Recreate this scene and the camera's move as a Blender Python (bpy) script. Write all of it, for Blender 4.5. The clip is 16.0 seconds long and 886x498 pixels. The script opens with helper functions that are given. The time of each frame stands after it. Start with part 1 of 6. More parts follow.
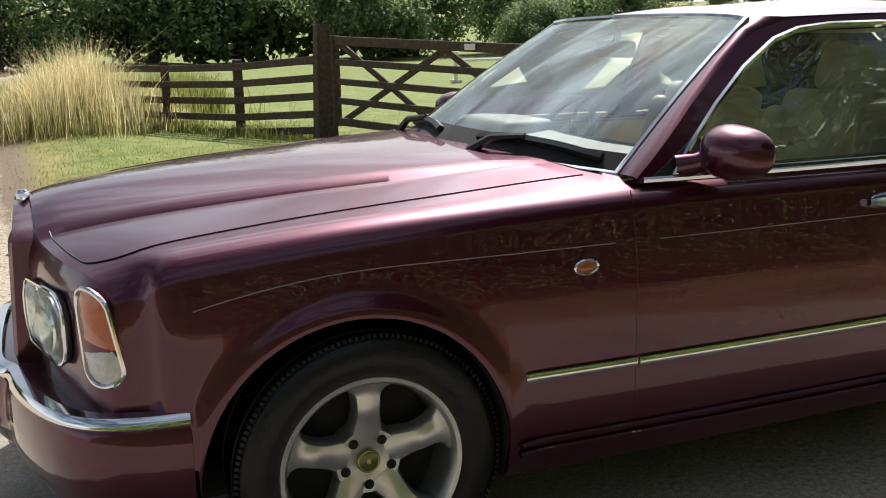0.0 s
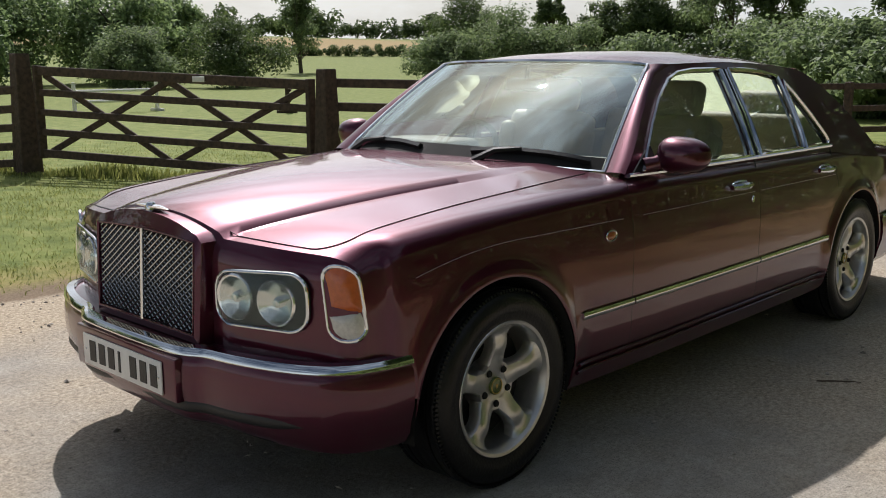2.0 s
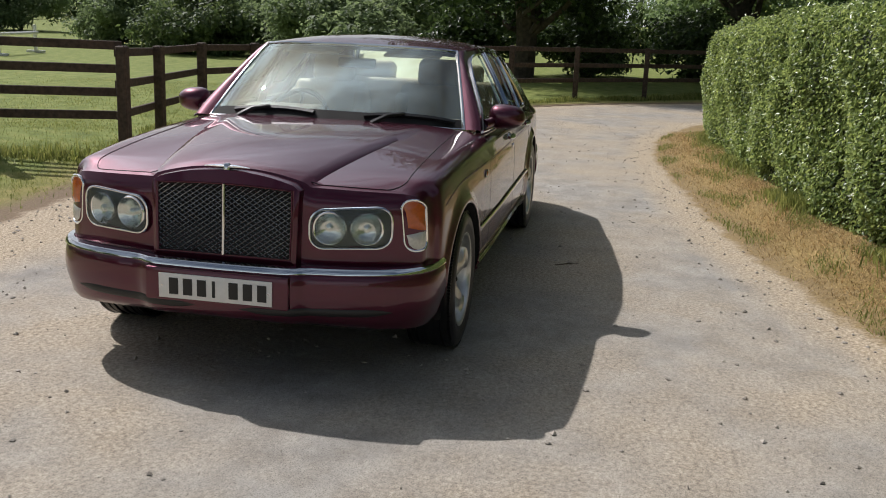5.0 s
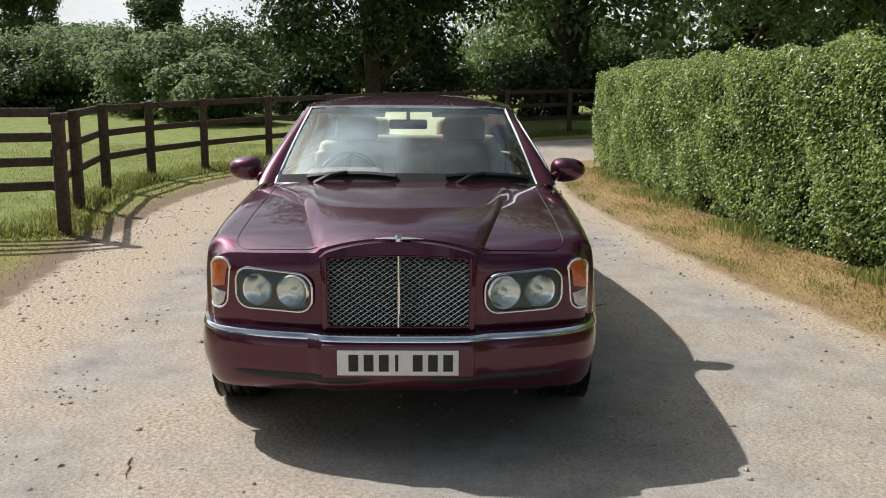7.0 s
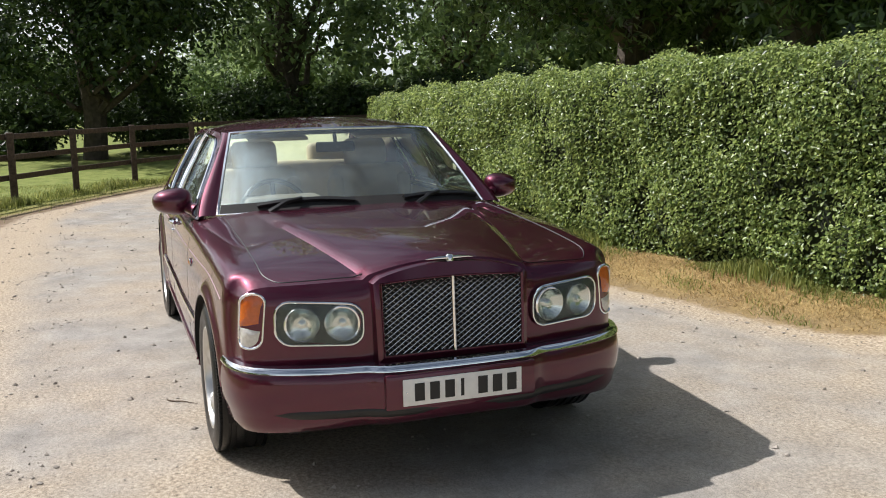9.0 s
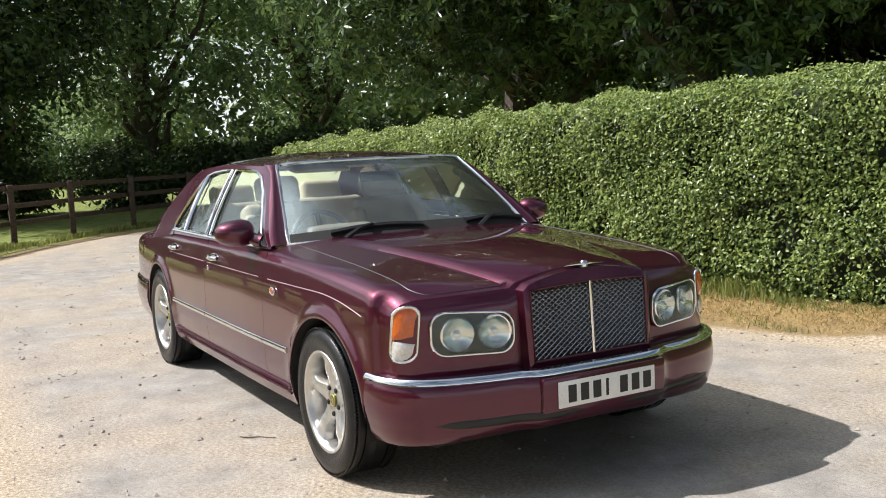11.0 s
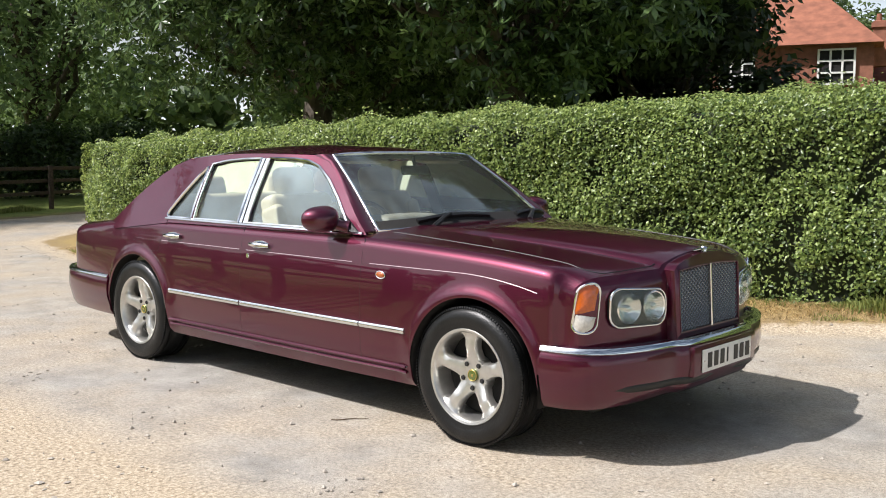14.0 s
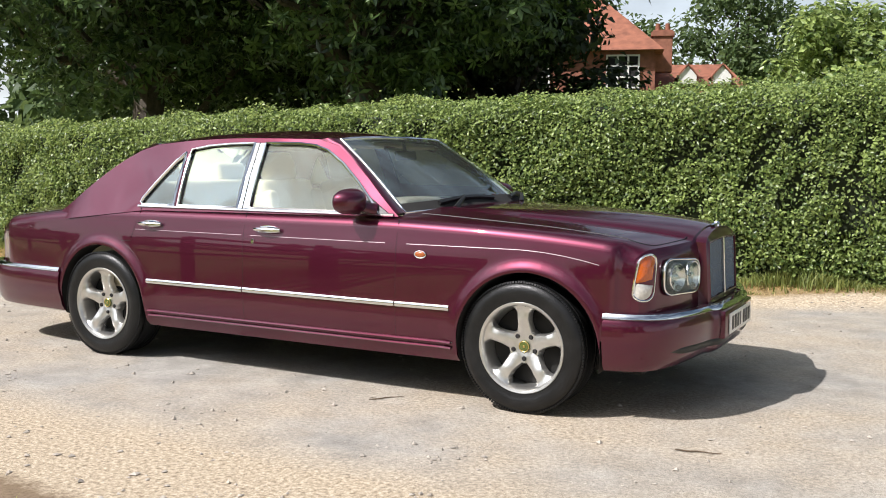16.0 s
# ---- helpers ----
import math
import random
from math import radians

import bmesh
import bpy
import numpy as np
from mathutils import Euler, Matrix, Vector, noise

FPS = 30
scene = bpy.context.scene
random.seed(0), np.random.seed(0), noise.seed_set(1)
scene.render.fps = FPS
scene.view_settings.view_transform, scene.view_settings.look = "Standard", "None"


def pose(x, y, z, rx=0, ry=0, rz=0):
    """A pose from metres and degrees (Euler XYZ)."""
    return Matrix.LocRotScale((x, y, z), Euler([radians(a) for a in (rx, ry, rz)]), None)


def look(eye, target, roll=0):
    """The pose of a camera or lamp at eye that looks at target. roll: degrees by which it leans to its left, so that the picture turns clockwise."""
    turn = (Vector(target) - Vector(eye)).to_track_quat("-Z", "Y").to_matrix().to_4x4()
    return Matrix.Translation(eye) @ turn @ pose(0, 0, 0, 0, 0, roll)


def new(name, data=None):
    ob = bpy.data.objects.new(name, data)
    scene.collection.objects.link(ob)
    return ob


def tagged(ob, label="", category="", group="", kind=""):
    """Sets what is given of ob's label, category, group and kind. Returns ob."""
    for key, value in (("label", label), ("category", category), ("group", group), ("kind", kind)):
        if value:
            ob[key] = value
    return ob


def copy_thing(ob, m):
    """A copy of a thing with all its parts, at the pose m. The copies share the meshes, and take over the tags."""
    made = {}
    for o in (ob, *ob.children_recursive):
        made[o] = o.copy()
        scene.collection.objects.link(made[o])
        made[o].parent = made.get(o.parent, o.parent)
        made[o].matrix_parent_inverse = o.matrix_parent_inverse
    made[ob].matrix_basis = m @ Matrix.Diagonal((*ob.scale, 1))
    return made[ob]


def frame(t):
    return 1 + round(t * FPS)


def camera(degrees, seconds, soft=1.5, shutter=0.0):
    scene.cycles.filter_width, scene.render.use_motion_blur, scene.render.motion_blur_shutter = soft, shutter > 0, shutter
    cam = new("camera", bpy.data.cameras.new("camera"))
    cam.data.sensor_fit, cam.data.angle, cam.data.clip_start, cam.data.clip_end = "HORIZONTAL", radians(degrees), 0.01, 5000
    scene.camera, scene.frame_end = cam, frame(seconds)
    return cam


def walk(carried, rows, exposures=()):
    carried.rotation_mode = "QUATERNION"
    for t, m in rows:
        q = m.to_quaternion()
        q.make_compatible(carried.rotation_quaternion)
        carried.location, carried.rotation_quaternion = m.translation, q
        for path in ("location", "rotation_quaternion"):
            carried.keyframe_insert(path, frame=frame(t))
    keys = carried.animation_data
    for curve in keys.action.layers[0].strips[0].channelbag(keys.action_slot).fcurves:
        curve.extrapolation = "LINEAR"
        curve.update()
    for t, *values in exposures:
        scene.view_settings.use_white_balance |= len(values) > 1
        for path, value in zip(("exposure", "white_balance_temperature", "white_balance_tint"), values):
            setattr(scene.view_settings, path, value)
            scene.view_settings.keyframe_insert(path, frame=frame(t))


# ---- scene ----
cam = camera(49.3, 16.0, 1.0)
PATH = [
    (0, (0.629, 3.079, 1.398), (-0.092, 1.264, 0.965), -1.2),
    (0.5, (1.03, 3.052, 1.378), (0.153, 1.301, 0.973), -1.6),
    (1, (1.521, 3.007, 1.443), (0.475, 1.352, 1.037), -3.5),
    (1.5, (1.996, 3.043, 1.466), (0.793, 1.506, 1.031), -2.2),
    (2, (2.408, 2.939, 1.439), (0.981, 1.589, 1.06), -0.1),
    (2.5, (2.799, 2.809, 1.481), (1.198, 1.666, 1.117), 0.5),
    (3, (3.337, 2.745, 1.513), (1.665, 1.708, 1.155), 0.7),
    (3.5, (3.706, 2.56, 1.499), (1.984, 1.597, 1.172), -0.6),
    (4, (4.086, 2.295, 1.533), (2.252, 1.591, 1.158), 0.1),
    (6.5, (4.908, 0.559, 1.695), (2.955, 0.432, 1.279), 1.4),
    (7, (4.851, 0.125, 1.702), (2.887, 0.157, 1.328), 0.4),
    (7.5, (4.859, -0.261, 1.727), (2.91, -0.065, 1.32), 1.1),
    (8, (4.754, -0.637, 1.683), (2.816, -0.32, 1.302), 0.5),
    (8.5, (4.575, -0.952, 1.651), (2.656, -0.496, 1.322), -0.6),
    (9, (4.475, -1.338, 1.638), (2.612, -0.685, 1.321), -1.0),
    (11.5, (3.947, -2.907, 1.476), (2.27, -1.835, 1.28), -1.8),
    (12, (3.813, -3.281, 1.484), (2.217, -2.092, 1.284), -0.9),
    (12.5, (3.648, -3.569, 1.505), (2.08, -2.345, 1.302), -1.4),
    (13, (3.399, -3.837, 1.48), (1.894, -2.527, 1.337), -2.0),
    (13.5, (3.213, -4.149, 1.457), (1.833, -2.712, 1.279), -1.1),
    (14, (3.028, -4.455, 1.42), (1.686, -2.984, 1.23), 0.2),
    (14.5, (2.754, -4.672, 1.403), (1.47, -3.144, 1.265), -1.2),
    (15, (2.524, -4.985, 1.371), (1.394, -3.344, 1.207), -2.4),
    (15.5, (2.323, -5.25, 1.406), (1.312, -3.536, 1.203), -1.1),
    (16, (1.988, -5.434, 1.318), (1.029, -3.689, 1.131), 0.3),
]
walk(cam, [(t, look(eye, target, roll)) for t, eye, target, roll in PATH], exposures=[(0.0, 0.22), (1.0, -0.08), (1.5, -0.30), (2.0, -0.30), (3.0, -0.54), (4.0, -0.50), (6.5, -0.20), (9.0, 0.06), (11.5, 0.30), (16.0, 0.26)])

# ---- world, sun, exposure ----
SUN_FROM = Vector((-0.55, -0.80, 1.08)).normalized()
world = bpy.data.worlds.new("world")
scene.world = world
world.use_nodes = True
wn = world.node_tree
sky = wn.nodes.new("ShaderNodeTexSky")
sky.sky_type = "NISHITA"
sky.sun_disc = False
sky.sun_elevation = math.asin(SUN_FROM.z)
sky.sun_rotation = math.atan2(SUN_FROM.x, SUN_FROM.y)
sky.air_density, sky.dust_density, sky.ozone_density = 1.0, 4.0, 1.2
bg = wn.nodes["Background"]
bg.inputs["Strength"].default_value = 0.050
# thin summer haze cloud over the sky
tc = wn.nodes.new("ShaderNodeTexCoord")
cl = wn.nodes.new("ShaderNodeTexNoise")
cl.inputs["Scale"].default_value = 2.2
cl.inputs["Detail"].default_value = 7
cl.inputs["Roughness"].default_value = 0.62
mp = wn.nodes.new("ShaderNodeMapping")
mp.inputs["Scale"].default_value = (1, 1, 3.0)
cr = wn.nodes.new("ShaderNodeValToRGB")
cr.color_ramp.elements[0].position, cr.color_ramp.elements[1].position = 0.40, 0.66
mx = wn.nodes.new("ShaderNodeMix")
mx.data_type, mx.blend_type = "RGBA", "ADD"
toward = wn.nodes.new("ShaderNodeVectorMath")
toward.operation = "DOT_PRODUCT"
toward.inputs[1].default_value = SUN_FROM
glow = wn.nodes.new("ShaderNodeMapRange")
glow.interpolation_type = "SMOOTHSTEP"
glow.inputs["From Min"].default_value, glow.inputs["From Max"].default_value = 0.72, 1.0
glow.inputs["To Min"].default_value, glow.inputs["To Max"].default_value = 0.70, 3.9
haze = wn.nodes.new("ShaderNodeVectorMath")
haze.operation = "SCALE"
haze.inputs[0].default_value = (9.5, 10.6, 12.2)
split = wn.nodes.new("ShaderNodeSeparateXYZ")
low = wn.nodes.new("ShaderNodeMapRange")
low.interpolation_type = "SMOOTHSTEP"
low.inputs["From Min"].default_value, low.inputs["From Max"].default_value = 0.0, 0.30
low.inputs["To Min"].default_value, low.inputs["To Max"].default_value = 1.0, 0.0
rim = wn.nodes.new("ShaderNodeMix")
rim.data_type, rim.blend_type = "RGBA", "ADD"
rim.inputs["B"].default_value = (11.0, 11.6, 12.0, 1)
wn.links.new(tc.outputs["Generated"], toward.inputs[0])
wn.links.new(toward.outputs["Value"], glow.inputs["Value"])
wn.links.new(glow.outputs["Result"], haze.inputs["Scale"])
wn.links.new(haze.outputs["Vector"], mx.inputs["B"])
wn.links.new(tc.outputs["Generated"], split.inputs["Vector"])
wn.links.new(split.outputs["Z"], low.inputs["Value"])
wn.links.new(low.outputs["Result"], rim.inputs["Factor"])
wn.links.new(sky.outputs["Color"], rim.inputs["A"])
wn.links.new(tc.outputs["Generated"], mp.inputs["Vector"])
wn.links.new(mp.outputs["Vector"], cl.inputs["Vector"])
wn.links.new(cl.outputs["Fac"], cr.inputs["Fac"])
wn.links.new(cr.outputs["Color"], mx.inputs["Factor"])
wn.links.new(rim.outputs["Result"], mx.inputs["A"])
wn.links.new(mx.outputs["Result"], bg.inputs["Color"])
sun = new("sun", bpy.data.lights.new("sun", "SUN"))
sun.data.energy, sun.data.angle, sun.data.color = 5.5, radians(0.6), (1.0, 0.965, 0.97)
sun.matrix_world = look(SUN_FROM * 50, (0, 0, 0))


# ---- materials ----
def material(name):
    m = bpy.data.materials.new(name)
    m.use_nodes = True
    return m, m.node_tree, m.node_tree.nodes["Principled BSDF"]


def plain(name, color, rough=0.5, metal=0.0, vary=0.12, scale=8.0, bump=0.0, bscale=60.0, coat=0.0, spec=0.5):
    """A surface with two scales of colour variation and a fine relief."""
    m, nt, b = material(name)
    geo = nt.nodes.new("ShaderNodeTexCoord")
    n1 = nt.nodes.new("ShaderNodeTexNoise")
    n1.inputs["Scale"].default_value, n1.inputs["Detail"].default_value = scale, 6
    ramp = nt.nodes.new("ShaderNodeValToRGB")
    c = Vector(color[:3])
    ramp.color_ramp.elements[0].color = (*(c * (1 - vary)), 1)
    ramp.color_ramp.elements[1].color = (*(c * (1 + vary)), 1)
    ramp.color_ramp.elements[0].position, ramp.color_ramp.elements[1].position = 0.3, 0.7
    nt.links.new(geo.outputs["Object"], n1.inputs["Vector"])
    nt.links.new(n1.outputs["Fac"], ramp.inputs["Fac"])
    nt.links.new(ramp.outputs["Color"], b.inputs["Base Color"])
    b.inputs["Roughness"].default_value, b.inputs["Metallic"].default_value = rough, metal
    b.inputs["Coat Weight"].default_value, b.inputs["Coat Roughness"].default_value = coat, 0.03
    b.inputs["Specular IOR Level"].default_value = spec
    if bump:
        n2 = nt.nodes.new("ShaderNodeTexNoise")
        n2.inputs["Scale"].default_value, n2.inputs["Detail"].default_value = bscale, 4
        bp = nt.nodes.new("ShaderNodeBump")
        bp.inputs["Strength"].default_value, bp.inputs["Distance"].default_value = bump, 0.01
        nt.links.new(geo.outputs["Object"], n2.inputs["Vector"])
        nt.links.new(n2.outputs["Fac"], bp.inputs["Height"])
        nt.links.new(bp.outputs["Normal"], b.inputs["Normal"])
    return m


def paint_material():
    m, nt, b = material("claret metallic paint")
    geo = nt.nodes.new("ShaderNodeTexCoord")
    fl = nt.nodes.new("ShaderNodeTexVoronoi")
    fl.inputs["Scale"].default_value = 900
    ramp = nt.nodes.new("ShaderNodeValToRGB")
    ramp.color_ramp.elements[0].color = (0.060, 0.0024, 0.0150, 1)
    ramp.color_ramp.elements[1].color = (0.098, 0.0048, 0.0270, 1)
    nt.links.new(geo.outputs["Object"], fl.inputs["Vector"])
    nt.links.new(fl.outputs["Color"], ramp.inputs["Fac"])
    dust = nt.nodes.new("ShaderNodeTexNoise")
    dust.inputs["Scale"].default_value, dust.inputs["Detail"].default_value = 3, 8
    dr = nt.nodes.new("ShaderNodeMapRange")
    dr.inputs["To Min"].default_value, dr.inputs["To Max"].default_value = 0.33, 0.42
    nt.links.new(geo.outputs["Object"], dust.inputs["Vector"])
    nt.links.new(dust.outputs["Fac"], dr.inputs["Value"])
    nt.links.new(dr.outputs["Result"], b.inputs["Roughness"])
    nt.links.new(ramp.outputs["Color"], b.inputs["Base Color"])
    b.inputs["Metallic"].default_value = 0.72
    b.inputs["Coat Weight"].default_value = 1.0
    b.inputs["Coat Roughness"].default_value, b.inputs["Coat IOR"].default_value = 0.02, 1.5
    return m


def glass_material(name, tint, ior=1.5, dust=0.03):
    m, nt, b = material(name)
    nt.nodes.remove(b)
    out = nt.nodes["Material Output"]
    tr, gl, mixs, fr = (nt.nodes.new(k) for k in ("ShaderNodeBsdfTransparent", "ShaderNodeBsdfGlossy", "ShaderNodeMixShader", "ShaderNodeFresnel"))
    tr.inputs["Color"].default_value = (*tint, 1)
    gl.inputs["Roughness"].default_value = 0.01
    gl.inputs["Color"].default_value = (0.84, 0.97, 0.95, 1)
    fr.inputs["IOR"].default_value = ior
    nt.links.new(fr.outputs["Fac"], mixs.inputs["Fac"])
    nt.links.new(tr.outputs["BSDF"], mixs.inputs[1])
    nt.links.new(gl.outputs["BSDF"], mixs.inputs[2])
    # a thin film of road dust on the pane
    df, mixd = nt.nodes.new("ShaderNodeBsdfDiffuse"), nt.nodes.new("ShaderNodeMixShader")
    df.inputs["Color"].default_value = (0.72, 0.76, 0.72, 1)
    mixd.inputs["Fac"].default_value = dust
    nt.links.new(mixs.outputs["Shader"], mixd.inputs[1])
    nt.links.new(df.outputs["BSDF"], mixd.inputs[2])
    nt.links.new(mixd.outputs["Shader"], out.inputs["Surface"])
    return m


def leaf_material(name, dark, light, rough=0.45, trans=0.35):
    """Leaves: each one its own green, part of the light passes through."""
    m, nt, b = material(name)
    geo = nt.nodes.new("ShaderNodeNewGeometry")
    ramp = nt.nodes.new("ShaderNodeValToRGB")
    ramp.color_ramp.elements[0].color = (*dark, 1)
    ramp.color_ramp.elements[1].color = (*light, 1)
    nt.links.new(geo.outputs["Random Per Island"], ramp.inputs["Fac"])
    nt.links.new(ramp.outputs["Color"], b.inputs["Base Color"])
    b.inputs["Roughness"].default_value = rough
    b.inputs["Specular IOR Level"].default_value = 0.4
    tl, mixs = nt.nodes.new("ShaderNodeBsdfTranslucent"), nt.nodes.new("ShaderNodeMixShader")
    hs = nt.nodes.new("ShaderNodeHueSaturation")
    hs.inputs["Hue"].default_value, hs.inputs["Value"].default_value = 0.48, 1.5
    nt.links.new(ramp.outputs["Color"], hs.inputs["Color"])
    nt.links.new(hs.outputs["Color"], tl.inputs["Color"])
    mixs.inputs["Fac"].default_value = trans
    nt.links.new(b.outputs["BSDF"], mixs.inputs[1])
    nt.links.new(tl.outputs["BSDF"], mixs.inputs[2])
    nt.links.new(mixs.outputs["Shader"], nt.nodes["Material Output"].inputs["Surface"])
    return m


PAINT = paint_material()
CHROME = plain("chrome", (0.78, 0.79, 0.80), 0.08, 1.0, 0.03, 20)
ALLOY = plain("silver alloy", (0.62, 0.61, 0.58), 0.32, 0.9, 0.06, 30, 0.05, 200)
RUBBER = plain("tyre rubber", (0.010, 0.010, 0.010), 0.34, 0, 0.35, 14, 0.2, 90, spec=0.3)
BLACK = plain("black trim", (0.010, 0.010, 0.010), 0.45, 0, 0.2, 20, 0.1, 120)
DARK = plain("wheel well dark", (0.012, 0.011, 0.010), 0.9, 0, 0.3, 9)
CREAM = plain("cream leather", (0.66, 0.58, 0.40), 0.5, 0, 0.08, 12, 0.2, 140)
DASHTOP = plain("pale dashboard leather", (0.27, 0.25, 0.195), 0.6, 0, 0.12, 15, 0.15, 160)
DASHMAT = plain("dashboard leather", (0.11, 0.097, 0.08), 0.55, 0, 0.15, 15, 0.15, 160)
GLASS = glass_material("window glass", (0.87, 0.97, 0.945), 2.7, 0.03)
LAMPGLASS = glass_material("lamp glass", (0.86, 0.88, 0.86), 1.45, 0.05)
AMBER = plain("amber lens", (0.52, 0.10, 0.010), 0.18, 0, 0.12, 60, 0.2, 220, coat=1.0)
CLEARLENS = plain("ribbed clear lens", (0.62, 0.60, 0.55), 0.15, 0.2, 0.12, 80, 0.3, 220, coat=1.0)
LAMPBOX = plain("headlamp housing", (0.035, 0.042, 0.036), 0.35, 0.3, 0.2, 20)
REFLECT = plain("lamp reflector", (0.88, 0.88, 0.86), 0.14, 0.95, 0.05, 40, 0.08, 60)
PLATE = plain("number plate white", (0.80, 0.79, 0.75), 0.35, 0, 0.05, 30, coat=0.3)
GREENBADGE = plain("green enamel", (0.10, 0.13, 0.03), 0.25, 0.3, 0.2, 60, coat=0.6)
GOLD = plain("gold badge", (0.65, 0.46, 0.16), 0.3, 0.9, 0.1, 60)
REPEATER = plain("dark amber lens", (0.36, 0.09, 0.02), 0.2, 0, 0.1, 60, coat=1.0)
COACHLINE = plain("pale coachline", (0.33, 0.22, 0.25), 0.35, 0.2, 0.05, 30)
MESHDIM = plain("grille chrome dimmed for shade", (0.50, 0.52, 0.50), 0.25, 1.0, 0.1, 40)
MIRRORGLASS = plain("mirror glass", (0.85, 0.86, 0.87), 0.02, 1.0, 0.01, 5)
FENCEWOOD = plain("creosoted timber", (0.075, 0.050, 0.034), 0.8, 0, 0.45, 22, 0.6, 80)
BARK = plain("bark", (0.075, 0.060, 0.045), 0.9, 0, 0.4, 9, 0.8, 30)
BRICK = plain("red brick", (0.27, 0.11, 0.07), 0.85, 0, 0.25, 5, 0.4, 30)
ROOFTILE = plain("clay tile", (0.25, 0.095, 0.055), 0.85, 0, 0.3, 3, 0.5, 12)
WHITEWOOD = plain("white painted wood", (0.78, 0.77, 0.73), 0.5, 0, 0.05, 8)
HEDGE_SHADE = plain("hedge inner shade", (0.018, 0.025, 0.010), 0.95, 0, 0.4, 6)
HEDGE_LEAF = leaf_material("hornbeam hedge leaf", (0.046, 0.088, 0.023), (0.37, 0.465, 0.15), 0.30, 0.40)
CHESTNUT = leaf_material("chestnut leaf", (0.016, 0.038, 0.014), (0.13, 0.205, 0.066), 0.28, 0.28)
SHADELEAF = leaf_material("yew leaf darkened for shade", (0.014, 0.028, 0.010), (0.040, 0.065, 0.020), 0.5, 0.25)
FARLEAF = leaf_material("far tree leaf", (0.045, 0.080, 0.026), (0.125, 0.178, 0.062), 0.6, 0.35)
WILLOW = leaf_material("willow leaf", (0.09, 0.138, 0.06), (0.195, 0.262, 0.12), 0.6, 0.5)
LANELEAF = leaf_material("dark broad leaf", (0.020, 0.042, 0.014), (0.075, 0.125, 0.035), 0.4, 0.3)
LIMELEAF = leaf_material("lane side leaf", (0.075, 0.130, 0.055), (0.24, 0.33, 0.14), 0.5, 0.48)
GRASS = leaf_material("grass blade", (0.10, 0.14, 0.03), (0.30, 0.32, 0.10), 0.6, 0.4)
STRAW = leaf_material("dry grass blade", (0.15, 0.105, 0.04), (0.62, 0.47, 0.22), 0.7, 0.3)
TALLSTRAW = leaf_material("tall dry grass", (0.34, 0.34, 0.13), (0.76, 0.66, 0.38), 0.7, 0.5)
STONE = plain("gravel stone", (0.36, 0.32, 0.27), 0.9, 0, 0.45, 9)


# ---- builders ----
def mesh_object(name, verts, faces, mat, parent=None, label="", smooth=True, edges=()):
    me = bpy.data.meshes.new(name)
    me.from_pydata([tuple(v) for v in verts], list(edges), [tuple(f) for f in faces])
    me.materials.append(mat)
    if smooth:
        me.shade_smooth()
    me.update()
    ob = new(name, me)
    ob.parent = parent
    if label:
        tagged(ob, label)
    return ob


def part(name, bm, mat, parent=None, label="", smooth=True):
    me = bpy.data.meshes.new(name)
    bmesh.ops.recalc_face_normals(bm, faces=bm.faces)
    bm.to_mesh(me)
    bm.free()
    me.materials.append(mat)
    if smooth:
        me.shade_smooth()
        me.set_sharp_from_angle(angle=radians(35))
    ob = new(name, me)
    ob.parent = parent
    if label:
        tagged(ob, label)
    return ob


def thing(name, label, category, at=(0, 0, 0), group=""):
    ob = new(name)
    ob.location = at
    ob.empty_display_size = 0.1
    return tagged(ob, label, category, group)


def box_bm(size, at=(0, 0, 0), turn=None, bevel=0.0, bm=None, segs=2):
    own = bmesh.new()
    bmesh.ops.create_cube(own, size=1)
    bmesh.ops.scale(own, vec=size, verts=own.verts)
    if bevel:
        bmesh.ops.bevel(own, geom=own.edges[:], offset=bevel, segments=segs, affect="EDGES", profile=0.5)
    m = Matrix.Translation(at) @ (turn if turn is not None else Matrix.Identity(4))
    bmesh.ops.transform(own, matrix=m, verts=own.verts)
    if bm is None:
        return own
    me = bpy.data.meshes.new("tmp")
    own.to_mesh(me)
    own.free()
    bm.from_mesh(me)
    bpy.data.meshes.remove(me)
    return bm


def lathe_bm(profile, n=48, axis="y", at=(0, 0, 0), bm=None, close=False):
    """Turns (radius, along) pairs round an axis."""
    bm = bm or bmesh.new()
    rings = []
    for r, a in profile:
        ring = []
        for k in range(n):
            c, s = math.cos(2 * math.pi * k / n) * r, math.sin(2 * math.pi * k / n) * r
            p = {"y": (c, a, s), "x": (a, c, s), "z": (c, s, a)}[axis]
            ring.append(bm.verts.new(Vector(p) + Vector(at)))
        rings.append(ring)
    pairs = list(zip(rings, rings[1:])) + ([(rings[-1], rings[0])] if close else [])
    for a, b in pairs:
        for k in range(n):
            bm.faces.new((a[k], a[(k + 1) % n], b[(k + 1) % n], b[k]))
    return bm


